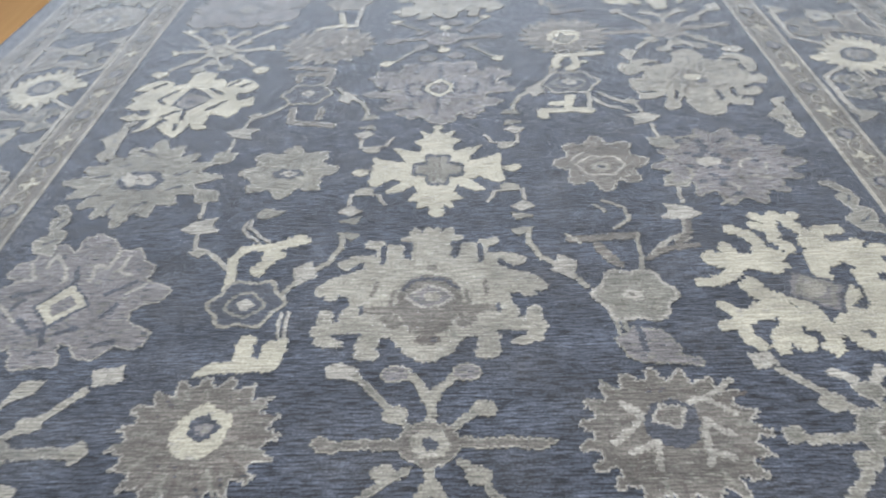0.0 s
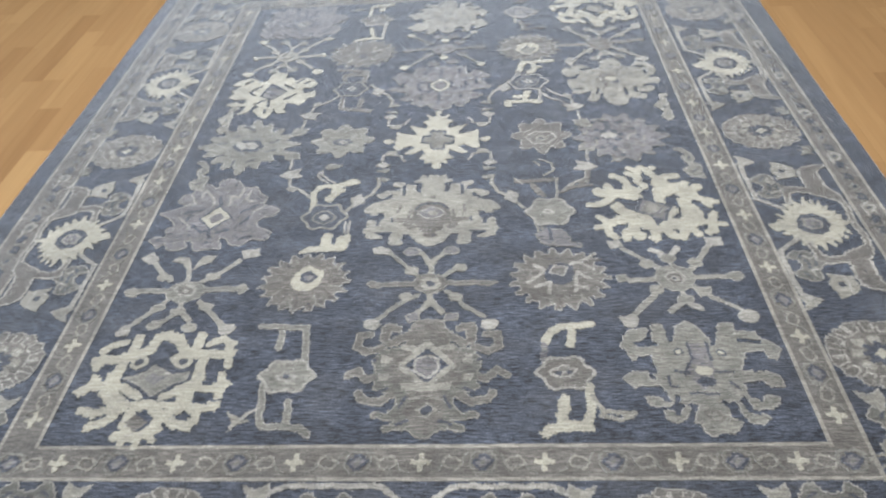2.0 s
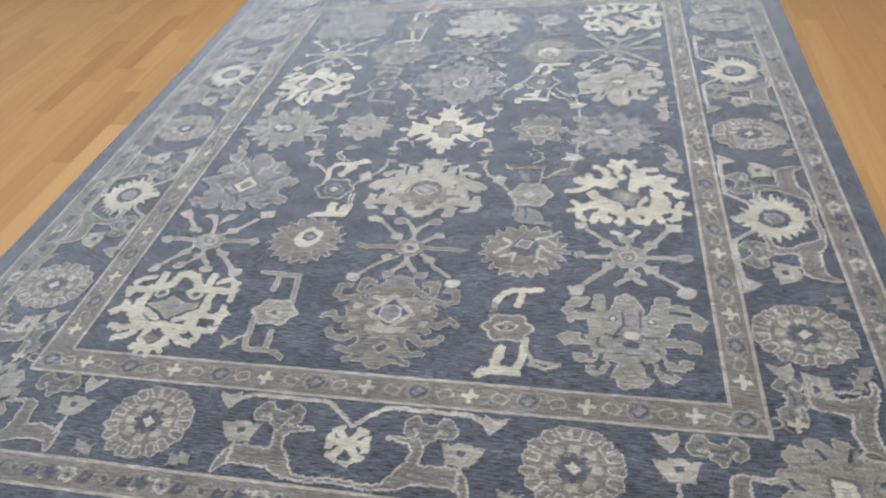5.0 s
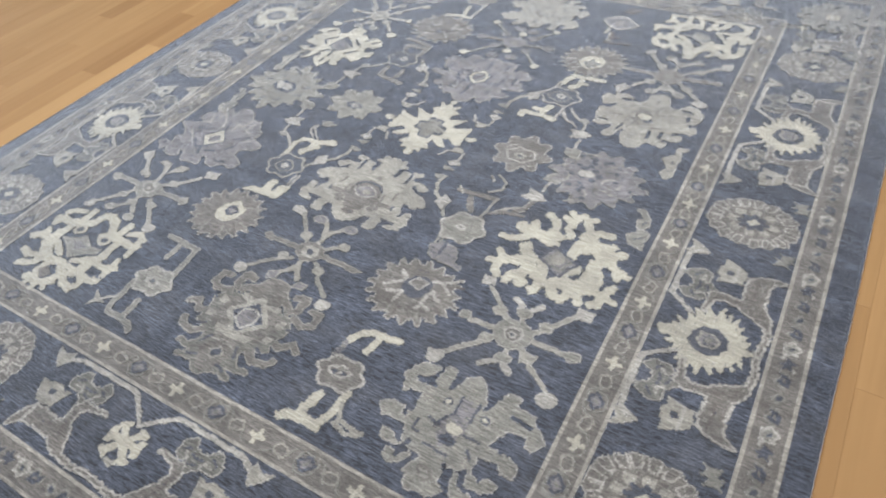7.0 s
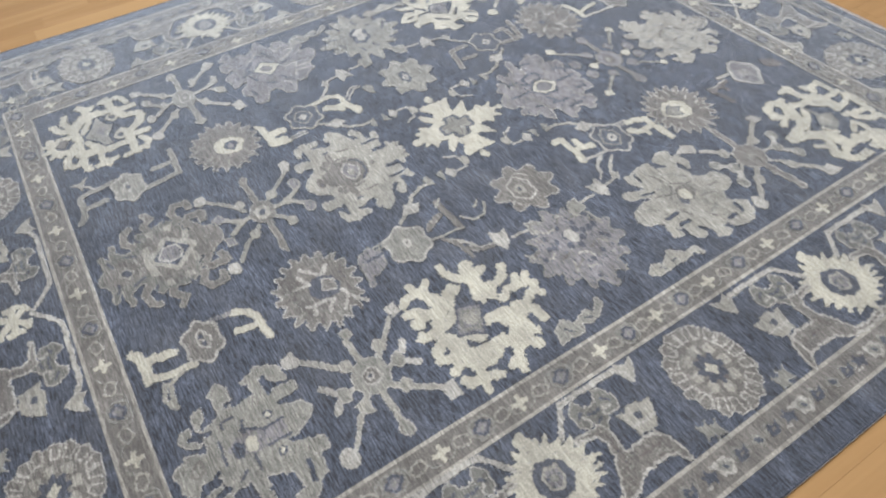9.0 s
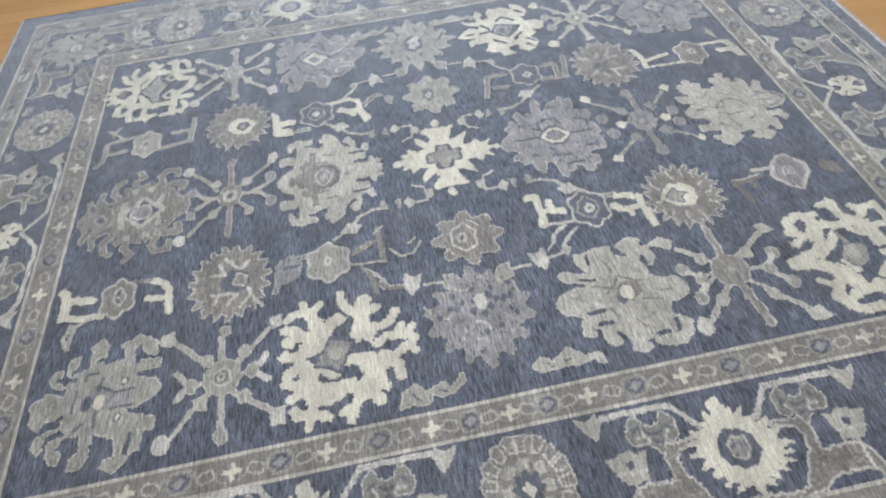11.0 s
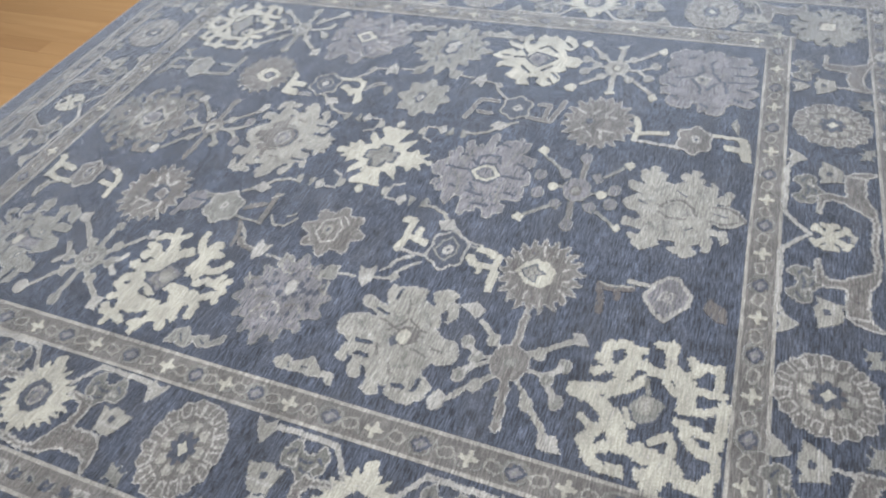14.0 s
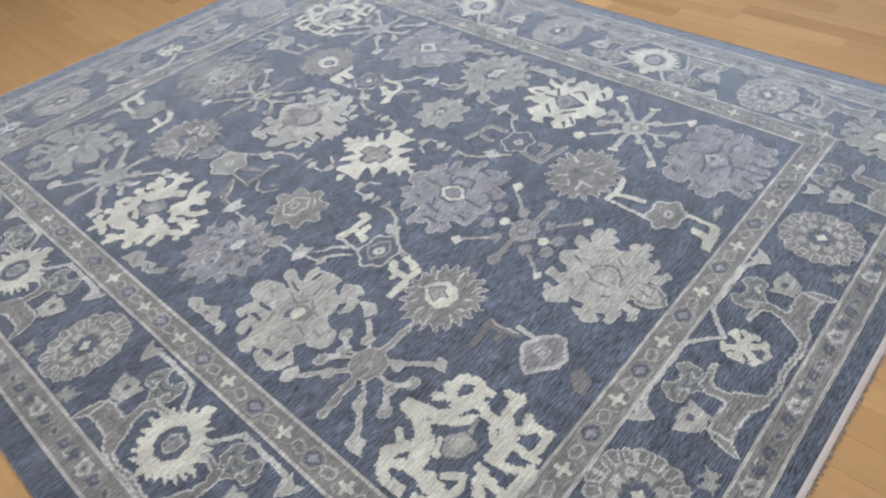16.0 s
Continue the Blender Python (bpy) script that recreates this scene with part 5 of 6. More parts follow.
def palmette_lobed():
    """Grey, with pale-edged, keyed limbs and dark clefts."""
    c = Cartoon(23, 20)
    c.fills("G", "2.2,-17.5 -2.1,-15.5 -4.4,-13.7 -7.9,-15.9 -12.1,-14.9 -14.8,-15.9 -17.7,-13.6 -20.4,-10.8 -18.8,-8.4 -20.6,-5.3 -17.2,-3.8 -20.7,-0.9 -17.3,0.3 -20.7,1 -19.9,3.2 -16,4.2 -18.2,6.8 -16.9,8.4 -18.1,12.5 -15.3,14.1 -12.4,11.4 -12.5,15.5 -8,16.2 -6.3,13.2 -3.3,16.5 2.3,-0.7 5.1,-17")
    c.fills("G", "-3.3,16.5 0.4,16.4 3,13 3.8,17.4 7.5,16.4 9.2,13.5 10.9,16.6 13.8,15.8 13.7,12 12.4,10 14.1,7.4 18.6,6.9 20.7,4.9 20.5,1.5 18.1,0.2 19.9,-1.6 15.2,-2 13.9,-4.1 17.8,-4.6 18.7,-8.3 17.7,-11.6 14.2,-13.5 10.4,-12.5 11.5,-15.6 7.5,-15.8 5.6,-12.3 5.1,-17 -1.3,-1.1")
    c.edge("L", 1, True)
    c.lines("D", 1.2, "4.2,-14.5 6,-11 / 0.1,-11.4 -2.3,-5.2 -5.6,-2.4 -9.6,-3.7 / -0.3,-6 4.6,-2.8 8.8,-2.1 / -7.1,1.1 -11.1,-0.6 -13.7,0.7 / -5.5,0.8 -0.2,4.2 -1.5,16.9 / 6.2,-0.2 3.9,0.7 1.1,3.1 / -6.1,-14.8 -7.7,-10.9 / 11.7,-11.7 13.6,-9.3 / -10.9,7.9 -10.9,11.9 / -5.2,8.4 -5.6,13.5 / 3.6,10 4.9,13.9 / 6.5,6.8 1,5.5 / 10,9.8 11.2,12.6 / 14.9,-1.1 16.1,1.3 / -13.4,-8.8 -16,-5.7")
    c.fills("S", "0.2,-4.9 -2.8,-3.3 -1.7,0.7 2.8,-1")
    c.lines("L", 0.6, "0.2,-4.9 -2.8,-3.3 -1.7,0.7 2.8,-1 0.2,-4.9")
    c.dots("D", 0.8, 0.7, "-0.3,-2.4")
    return c


def hooked_stem_corner():
    """Cream hooks with a taupe hexagon between."""
    c = Cartoon(14, 22)
    c.lines("C", 2.0, "-4.2,-19.7 0.7,-17.9 7.5,-18.4 / 3.6,-16.7 1.8,-8.2")
    c.lines("L", 1.4, "7.9,-17.8 8.2,-11.5 8.6,-2.3")
    c.lines("C", 1.6, "-0.3,5.4 -0.5,14.5 0.1,17.1")
    c.fills("C", "-0.7,14.4 1.3,18.2 11.2,19.6 10.6,16.7 7.1,15.5 6.4,11.1 3.4,10 3.9,13.5 4.4,15.6")
    c.fills("S", "-7.4,11.7 -11.2,12.9 -7.2,14.7 -2.5,14.1")
    c.disc(3.4, 0.9, 7.4, 5.9, "L", teeth=6, depth=0.1)
    c.disc(3.4, 0.9, 6.6, 5.1, "T", teeth=6, depth=0.1)
    c.dots("L", 2.1, 1.6, "3.1,1.4")
    c.dots("D", 0.7, 0.6, "3.1,1.4")
    return c


def palmette_crown():
    """Beige, with forked limbs, a leafed tip and an arched grey heart."""
    c = Cartoon(22, 21)
    c.fills("B", "-10.1,-18.2 -9,-11.6 -11.9,-14.9 -15.9,-14.9 -16.1,-12.3 -18.7,-12.5 -18.6,-9.6 -16,-9.7 -15.3,-6.4 -12.2,-7.6 -11.2,-4.2 -13.3,-1.1 -15.1,-2.7 -17.4,-1.9 -17,0.3 -19.3,0.4 -19.2,3.2 -16,2.8 -15.4,4.9 -13.1,4 -11.9,7.2 -15,6.9 -13.8,8.6 -9.6,8.8 -7.2,8.3 -9.5,10.5 -11.7,11.5 -11.1,13.7 -5.9,12.6 -5.5,9.3 -3.7,8.2 -5.4,12.6 -4,15 0,18.3 0.7,-2.1 -0.3,-18.2 -3.7,-15.4 -4.9,-13.1 -6.4,-17.4")
    c.fills("B", "0,18.3 3.5,14.9 4.4,11.3 3.1,8.1 6.1,8.5 5.7,12.8 9.9,13.9 11.8,12 8.2,11.2 8.1,7.7 9.8,9.4 14.9,9.1 15.5,7.2 12.2,6.3 14.5,3.1 16.2,6.1 18.3,4.2 19.4,2 18,0.8 16.8,-2.7 15.2,0.1 13.3,-0.3 13.6,-6 15.6,-4.6 17.4,-7.5 19.2,-9.4 17.8,-12.1 15.4,-12.5 14.4,-14.5 12.8,-13.7 13.5,-11.2 10.6,-10.4 10.2,-16.8 6.5,-16.6 7.6,-13.3 6.1,-11.4 3.5,-13.5 2.6,-16.8 -0.3,-18.2 -1.9,-1.6")
    c.edge("L", 1, True)
    c.lines("T", 1.0, "-0.2,-7 -3.3,-4.7 -4.8,-1 -1.5,2.7 1.2,3.9 / 2.1,-7 4,-4.3 3.6,0.9 / -3.7,8.2 -4.3,12.7 -2.7,15.3 0.3,17.8 / 2.6,7.9 2.9,12.4 1.5,15.4")
    c.lines("S", 1.4, "-0.9,-13.7 -2.4,-9 / 6.3,-4.7 10.8,-3.6 / 6.4,1.2 10.4,2 / -7,-8.9 -10.2,-6.2 / -9.3,3.2 -7,5.3 / 9.5,-6.9 7.7,-9.1")
    c.lines("D", 0.6, "-1.7,-13.9 -0.1,-10.7 / -0.8,9.3 -0.4,12.8 / 7.9,1.6 6.5,3.8 / -8.4,-2.8 -6.6,0.3")
    c.fills("S", "0.1,-6 -2.2,-4.2 -3.5,-1.1 -0.7,1.9 1.4,2.5 2.9,0.2 2.7,-4.1")
    c.dots("B", 2.6, 1.6, "0.2,-2")
    return c


def hexagon_worn():
    """A pale-edged grey hexagon between two worn brown hooks."""
    c = Cartoon(11, 20)
    c.lines("B", 1.5, "-4.1,-9.5 -3.7,-4.5")
    c.fills("R", "0,10.8 -4,11.6 -0.8,16.7 3.8,17 3.7,14")
    c.fills("G", "0.2,-4.7 -4.7,-2.7 -8.2,0.5 -8.6,2.9 -3.2,7.1 0.6,6.8 4.5,3.1 7.3,1.5 4.9,-1.7")
    c.lines("L", 1.2, "0.2,-4.7 -4.7,-2.7 -8.2,0.5 -8.6,2.9 -3.2,7.1 0.6,6.8 4.5,3.1 7.3,1.5 4.9,-1.7 0.2,-4.7")
    c.lines("L", 0.6, "0,-1 -2.8,0 -2.6,2.8 0.6,2.5 0,-1")
    c.dots("D", 0.6, 0.6, "-1,1.1")
    c.dots("L", 1.0, 0.8, "-1,1.1")
    c.lines("R", 2.0, "8.6,-15.4 -0.7,-17.1 0,-13.8 -1.4,-8.4 / -0.2,-12.3 2.8,-11.8")
    c.lines("B", 0.7, "-1.4,-17 -0.9,-13.7 -2.2,-8.3")
    return c


def palmette_open():
    """Cream, with thick curling limbs and a grey heart."""
    c = Cartoon(22, 20)
    c.lines("C", 3.0, "-0.5,-12.1 -3.8,-7.9 -8.6,-5.4 -14.3,-4.9 -16.5,-8 -15,-11.7 -12,-11.6 / -10.4,-5.5 -11.5,-1.9 -10.2,0.5 -10.8,5.2 / -10.8,5.2 -15.2,3.7 -19.4,3.6 / -0.1,-17.5 -1.9,-12 / 5.5,-7.2 9.3,-9.6 13.2,-12.7 / 7,-6.5 12.8,-5.3 12.9,-1.8 11.2,0.7 / 12,6.7 14.9,9.8 17.1,10.3 16.8,16.4 / 17.6,1.5 16.6,4.8")
    c.lines("C", 2.4, "-16.3,-8 -15.7,-2.7 / -11,-13.7 -8.9,-9.7 -8.5,-6 / -6.2,-13.9 -8.6,-9.4 / -18.6,0.4 -19.5,4.4 / -11.4,8.3 -15.1,12.1 -15.5,16 / -16.7,9 -13.7,10.8 / -15,15.5 -8.1,16.2 / -7.9,10 -8.1,17 / -2.1,8.5 -2,12.7 -4.3,17.5 / 2,8 3.1,11.7 3.9,15.6")
    c.lines("C", 2.7, "-5.3,17.5 1.5,17.5 6.1,16.6 / 4.8,9.9 8.2,13 8.7,17.3 12.6,17.2 15.3,15.7 / 12.2,-5.3 14.5,-9.1 16.8,-10.9 18.7,-7.4 18.4,-2.8 / 13.7,-11.1 17,-10.6 / 14.5,16.4 18,16.4 / -1,-9.1 -4.7,-3.7 -7.3,-1.6")
    c.lines("C", 4.4, "-11,6.1 -8.9,8.3 -4.6,9.2 / 0.6,-16.9 0.8,-12.9 3.3,-9.3 6.5,-5.7 9.8,-4.4 / 12.4,0.7 13,4.7 15.7,6 19.6,4.1 / -7.6,-6.8 -10.7,-5.8 / -4.9,8.9 -2.2,9")
    c.lines("C", 2.0, "7.3,-13.9 9.5,-10.6 / 8.8,2.9 6.2,6.3 8.7,7.9 / 6.1,-2.2 2.6,-4.1 / -8.3,3.6 -5.7,6.2 / 2.1,9.1 5.1,9.9 / 8.7,7.9 11.9,6.9")
    c.fills("S", "0.5,-3.9 -3.5,-1.1 -2.9,2.7 -1.4,5 3.2,3 5.6,-0.1 4.4,-2.6")
    c.lines("D", 0.6, "0.5,-3.9 -3.5,-1.1 -2.9,2.7 -1.4,5 3.2,3 5.6,-0.1 4.4,-2.6 0.5,-3.9")
    c.lines("S", 1.2, "-3.7,0 -7.8,-0.7")
    c.dots("B", 2.6, 2.2, "0,0.1")
    return c


def spray():
    """A budded stem that climbs from the middle to a hexagon."""
    c = Cartoon(11, 18)
    c.lines("L", 0.8, "0.8,11.6 1.1,15.1 7.6,14.7 8.9,11.1")
    c.dots("B", 2.0, 1.4, "4,16")
    c.fills("L", "-1.2,8.9 1.3,11.1 4.4,8.8 1.7,7.3")
    c.fills("S", "-1.3,5.9 4.6,6.8 2.9,4.2 / -0.3,2.1 5.2,1.1 2.8,-1")
    c.lines("B", 1.1, "0.8,1.3 1,-3.2 -1.1,-7.6 -3.6,-9.8 / -6.9,-12.9 -8.9,-16")
    c.fills("L", "-8,-9 -4.7,-7.1 -2.6,-11.5 -6.5,-13.9")
    return c


def outer_spray():
    """Small leaves one over another on a thin stem."""
    c = Cartoon(10, 17)
    c.fills("S", "-7.4,14 -1.8,12.6 -0.6,8.9 -6.2,8.1 / -2.7,-9 -0.7,-7.5 1.6,-8.6 0.3,-10.3")
    c.lines("B", 0.9, "-3.8,8.2 -3.2,2.8 / -2.1,-2.8 -1.4,-7.4 1.6,-8.6 7.4,-14")
    c.fills("L", "-6.8,-0.9 -3.9,1.1 0.9,3 0.4,-0.1 2.5,-2.1 -3.4,-2.9")
    c.edge("L", 1, True)
    return c


def fan_flecked():
    """A taupe fan with cream flecks and toothed leaves."""
    c = Cartoon(18, 14)
    c.disc(-1, 0, 14.0, 11.6, "T", teeth=19, depth=0.11)
    c.edge("L", 1, True)
    c.lines("L", 1.0, "-7,-8.5 -4.8,-5.4 / -5.3,-2.4 -8.5,-0.2 / -5,1.8 -9,3.7 / -4,2.1 -4.4,5.9 / 5.3,-6.7 3.2,-4.6 / 5.2,-2.6 7.9,-0.5 / 3.8,0.8 3.8,5.7 / 4.8,1.9 8.1,2.8")
    c.lines("R", 0.7, "-2.6,-8.8 -1.1,-5.7 / -0.5,4.5 0.4,8.7 / 9.4,-1 12.2,-0.4 / -12.3,-0.1 -8.8,0.3 / 7.2,-8.5 7.9,-6.6 / 7.9,5.3 8.6,7.1")
    c.dots("D", 1.6, 1.3, "-0.6,-3.1")
    c.dots("R", 1.5, 1.2, "-0.1,-0.4")
    return c


def star_ringed():
    """A ringed hub with two broad upright arms and long budded ones."""
    c = Cartoon(21, 20)
    c.lines("B", 2.0, "-4.6,-0.3 -14.6,-0.5 / 2.7,-1 14.1,-0.3")
    c.lines("B", 1.5, "-4.7,-4 -8.8,-8 -13.9,-12.3 / 3.5,-3 6.8,-5.5 12,-11.7 / -6,2.3 -8,6.3 -14.2,12.6 / 3.5,2.8 8.2,9.2 13.4,14.3")
    c.lines("B", 1.2, "-0.7,-3.6 -0.7,-7.6 2.5,-11.3 / -2.3,-7.5 -5,-12.6 / -0.5,2.9 -0.4,8.1 -4.5,12.9 / -0.6,7.2 2.9,11.2")
    c.dots("B", 2.0, 1.7, "-8.1,-7.4 / 6,-5.5 / -7.7,4.6 / 6.1,5.3 / -1.7,-8.3")
    c.dots("S", 2.3, 1.9, "3.6,-12.4 / -4.9,-13 / -5.1,13.6 / 3.8,12")
    c.dots("B", 5.0, 4.6, "-0.9,-0.6")
    c.edge("L", 1, True)
    c.fills("C", "-15.5,-17.6 -18.5,-15.7 -17.3,-13.1 -13.7,-13.7 -13.2,-15.9 / 15.5,-17.4 12.8,-15.4 13.7,-12.6 17.7,-13.3 17.5,-16 / -15.5,12.8 -18.5,14.9 -15.9,16.6 -12.7,15.4 / 15.3,13.8 12.8,15.4 15.9,17.5 18.5,15.5")
    c.lines("C", 1.6, "-15.1,-1.9 -16.5,0.5 / 16.1,-1.1 15.2,1.2")
    c.lines("T", 0.9, "-0.6,-2.3 -3.5,-1.6 -3.2,0.9 0.2,1.6 2.1,0 -0.6,-2.3")
    c.dots("C", 1.2, 1.0, "-0.9,-0.6")
    return c


def star_grey():
    """A pale lobed hub with brown upright arms, thin stems and bright buds."""
    c = Cartoon(21, 20)
    c.lines("T", 1.9, "-4,1.1 -12.5,0.5 / 5.2,0.1 14.8,1")
    c.lines("S", 1.2, "-7.9,-6.2 -13.8,-13.7 / -8,8 -13.6,12.8 / 9.5,-6.1 15,-12.7 / 8.6,8.8 13.2,14.3")
    c.lines("S", 1.1, "-0.2,-2.8 0.3,-6.8 / 1,3.4 0.5,7.3 / 0.1,10.1 -2.3,11.8")
    c.fills("G", "-7,-7.2 -9.1,-5.8 -8.3,-3.3 -4.6,-3.1 -4,-5.3 / -7.5,3.7 -9.2,5.9 -6.2,7.7 -4.1,5.9 / 7.5,-6.7 5.8,-4.5 7.5,-2.6 10.4,-3.7 9.9,-5.7 / 6.3,3.6 4.6,6.1 6.7,8.3 10.1,7.3 9.1,5")
    c.dots("G", 2.6, 2.0, "-4.1,-12.8 / 4.4,-11.5 / -2.4,12.1 / 4.1,11.9 / -15.7,0.1 / 16.4,1.1")
    c.fills("G", "-1.5,-4.2 -4.7,-2.8 -5.2,1.6 -2.6,4.4 1.7,5 4.8,3.3 5.9,-0.8 3.8,-3.2")
    c.edge("S", 1, True)
    c.fills("C", "-16.1,-17.1 -18.9,-15.9 -17.1,-13 -13.8,-13.7 / -15.6,12.7 -17.8,14.5 -15.7,16.4 -13.2,14.7 / 17.5,-16.4 15,-14.9 15.9,-12.4 18.8,-13.4 / 13.7,14.4 11.8,15.7 13.9,17.1 15.8,15.8")
    c.dots("C", 1.9, 1.6, "0.5,-7.3 / 0.8,8.5")
    c.dots("R", 2.6, 2.1, "0.7,0.2")
    c.dots("S", 1.6, 1.3, "0.7,0.2")
    return c


def field_motifs():
    """Seven rows of five motifs, south to north."""
    for name, drawing, x, y, label in (
            ("palmette", lace_palmette(), -71.4, -105.0, "open cream palmette with navy showing through"),
            ("hooked_stem", hooked_stem_grey(), -38.3, -102.2, "slate hooks round a pale-edged hexagon"),
            ("palmette", palmette_olive(), 1.2, -101.7, "faded taupe palmette with a pale lozenge"),
            ("hooked_stem", hooked_stem_south(), 42.1, -102.6, ""),
            ("palmette", palmette_squared(), 72.5, -102.9, "sage grey palmette with a cream heart"),
            ("star_flower", star_oval(), -73.2, -70.5, "pale star of budded arms round an oval hub"),
            ("fan_palmette", fan_cream_heart(), -36.4, -68.5, "taupe fan palmette with a cream ringed heart"),
            ("star_flower", star_faint(), 1.3, -69.3, "faint taupe star of budded arms"),
            ("fan_palmette", fan_dark_heart(), 39.1, -68.8, ""),
            ("star_flower", star_pointed(), 71.6, -69.7, ""),
            ("palmette", palmette_curled(), -73.1, -34.8, "grey palmette with a cream diamond"),
            ("hooked_stem", hooked_stem_ringed(), -33.9, -37.9, "thick cream hooks round a ringed hexagon"),
            ("palmette", palmette_grand(), -0.2, -35.3, "large beige palmette with a taupe heart"),
            ("hooked_stem", hooked_stem_taupe(), 40.8, -33.0, "worn taupe hooks round a hexagon"),
            ("palmette", palmette_ragged(), 71.8, -34.6, "ragged cream palmette with a grey square"),
            ("diamond_palmette", diamond_flower(), -72.8, 4.2, "ragged sage diamond with a pale flower"),
            ("small_rosette", rosette_sage(), -36.9, -7.3, ""),
            ("centre_star", star_cream(), -0.0, 5.2, "cream star with a grey cross"),
            ("small_rosette", rosette_taupe(), 38.8, 3.0, ""),
            ("diamond_palmette", shield_flecked(), 65.6, 0.9, ""),
            ("side_bud", bud_north(), 86.7, 21.0, ""),
            ("side_bud", bud_south(), 88.2, -14.6, ""),
            ("side_bud", bud_north(), -86.4, 21.8, ""),
            ("side_bud", bud_south(), -86.0, -14.0, ""),
            ("palmette", palmette_forked(), -71.4, 40.9, "forked cream palmette with a slate diamond"),
            ("hooked_stem", hooked_stem_slate(), -36.5, 42.3, "taupe hooks in a pale line"),
            ("palmette", palmette_keyed(), -0.2, 41.5, "grey palmette with a cream lozenge"),
            ("hooked_stem", hooked_stem_north(), 38.7, 42.9, "thick cream hooks round a ringed hexagon"),
            ("palmette", palmette_horned(), 70.2, 41.5, "beige palmette with a cream heart"),
            ("star_flower", star_brown(), 71.6, 73.3, "moss star with broad taupe arms"),
            ("fan_palmette", fan_flecked(), -35.2, 73.3, ""),
            ("fan_palmette", fan_north(), 38.1, 72.8, "taupe fan palmette with a cream ringed heart"),
            ("palmette", palmette_lobed(), -69.2, 107.0, "grey lobed palmette with dark clefts"),
            ("hooked_stem", hooked_stem_corner(), -36.8, 105.5, ""),
            ("palmette", palmette_crown(), 1.6, 107.7, "beige palmette with a leafed tip and a grey heart"),
            ("hooked_stem", hexagon_worn(), 37.5, 107.1, "pale-edged hexagon between worn brown hooks"),
            ("palmette", palmette_open(), 71.3, 108.5, "open cream palmette with navy showing through")):
        weave(name, drawing, x, y, label=label)
    weave("star_flower", star_ringed(), -70.0, 73.5)
    weave("star_flower", star_grey(), 0.2, 74.0, label="faint grey star with bright buds")
    stem, leaves = spray(), outer_spray()
    for sx in (-1, 1):
        for sy in (-1, 1):
            weave("vine", stem, 0.3 + sx * 20.7, 4.6 + sy * 24.6, 0, -sx, -sy, key="spray")
            weave("vine", leaves, 0.5 + sx * 50.2, 4.2 + sy * 18.6, 0, -sx, -sy, key="leaves")


field_motifs()

# ---- guard stripe: crosses, blue flowers and outlined leaves in turn


def cross_flower():
    return Cartoon(4, 4).stroke("0,1.9 0,-1.9", 1.1, "C", False).stroke("0,0 1.9,0", 1.1, "C").disc(0, 0, 1.0, 1.0, "C")


def blue_flower():
    c = Cartoon(5, 4).stroke("-3,-1.2 -1.6,-2.6 1.6,-2.6 3,-1.2 3,1.2 1.6,2.6 -1.6,2.6 -3,1.2 -3,-1.2", 0.5, "S", False)
    return c.disc(0, 0, 2.3, 2.0, "D", teeth=4, depth=0.12).disc(0, 0, 1.4, 1.2, "G", teeth=4, depth=0.2).disc(0, 0, 0.6, 0.5, "S")


def ring_leaf():
    c = Cartoon(5, 4).stroke("-2.4,-0.4 -1,1.5 1.2,1.3 2.4,-0.2 1,-1.6 -1.1,-1.4 -2.4,-0.4", 0.5, "B", False)
    return c.stroke("-2.4,-0.4 -3.4,-2.4 -4.6,-2.6", 0.45, "S", False).stroke("2.4,-0.2 3.4,2.2 4.6,2.4", 0.45, "S", False)


def dark_flower():
    return Cartoon(4, 4).disc(0, 0, 2.5, 2.2, "L", teeth=5, depth=0.1).disc(0, 0, 1.7, 1.4, "S", teeth=4, depth=0.15).disc(0, 0, 0.7, 0.6, "D")


def dark_leaf():
    """A small dark leaf in a broken pale line."""
    c = Cartoon(4, 4).poly("-2.3,-1.2 -0.8,1.5 0.4,0.6 2.2,1.2 1.4,-0.6 -0.2,-1.7", "D", False)
    return c.stroke("-2.8,-0.8 -1,2 0.6,1.2", 0.5, "S", False).stroke("2.7,1 1.8,-1", 0.5, "S", False).stroke("-0.6,-0.3 0.6,0.2", 0.5, "T", False)


def dark_star():
    return Cartoon(4, 4).poly("-0.4,2 0.5,0.8 2.3,0.4 1,-0.6 0.8,-2 -0.4,-1 -2.2,-1.2 -1.4,0 -2,1.2 -0.8,0.8", "D", False).stroke("1.2,1.6 2.8,1", 0.5, "L", False).stroke("-2.6,-1.8 -1.2,-1.8", 0.5, "L", False)


def seed_dot():
    return Cartoon(3, 3).disc(0, 0, 1.7, 1.4, "S", teeth=4, depth=0.2).disc(0, 0, 1.0, 0.8, "D")


def guard(side, fixed, crosses, turn, flip):
    """Crosses at their own uneven places, with a leaf, a flower and a leaf between each two."""
    kinds = (("cross_flower", cross_flower()), ("ring_leaf", ring_leaf()), ("blue_flower", blue_flower()), ("ring_leaf", ring_leaf()))
    for n in range(4 * len(crosses) - 3):
        here, following = crosses[n // 4], crosses[min(n // 4 + 1, len(crosses) - 1)]
        name, drawing = kinds[n % 4]
        pos = here + (following - here) * (n % 4) / 4 + random.uniform(-0.4, 0.4)
        away = fixed + lean(side, pos)
        weave(name, drawing, *((pos, away) if side > 2 else (away, pos)), turn, flip * (1 if n % 4 == 1 else -1), 1, 0.0014, key=name)


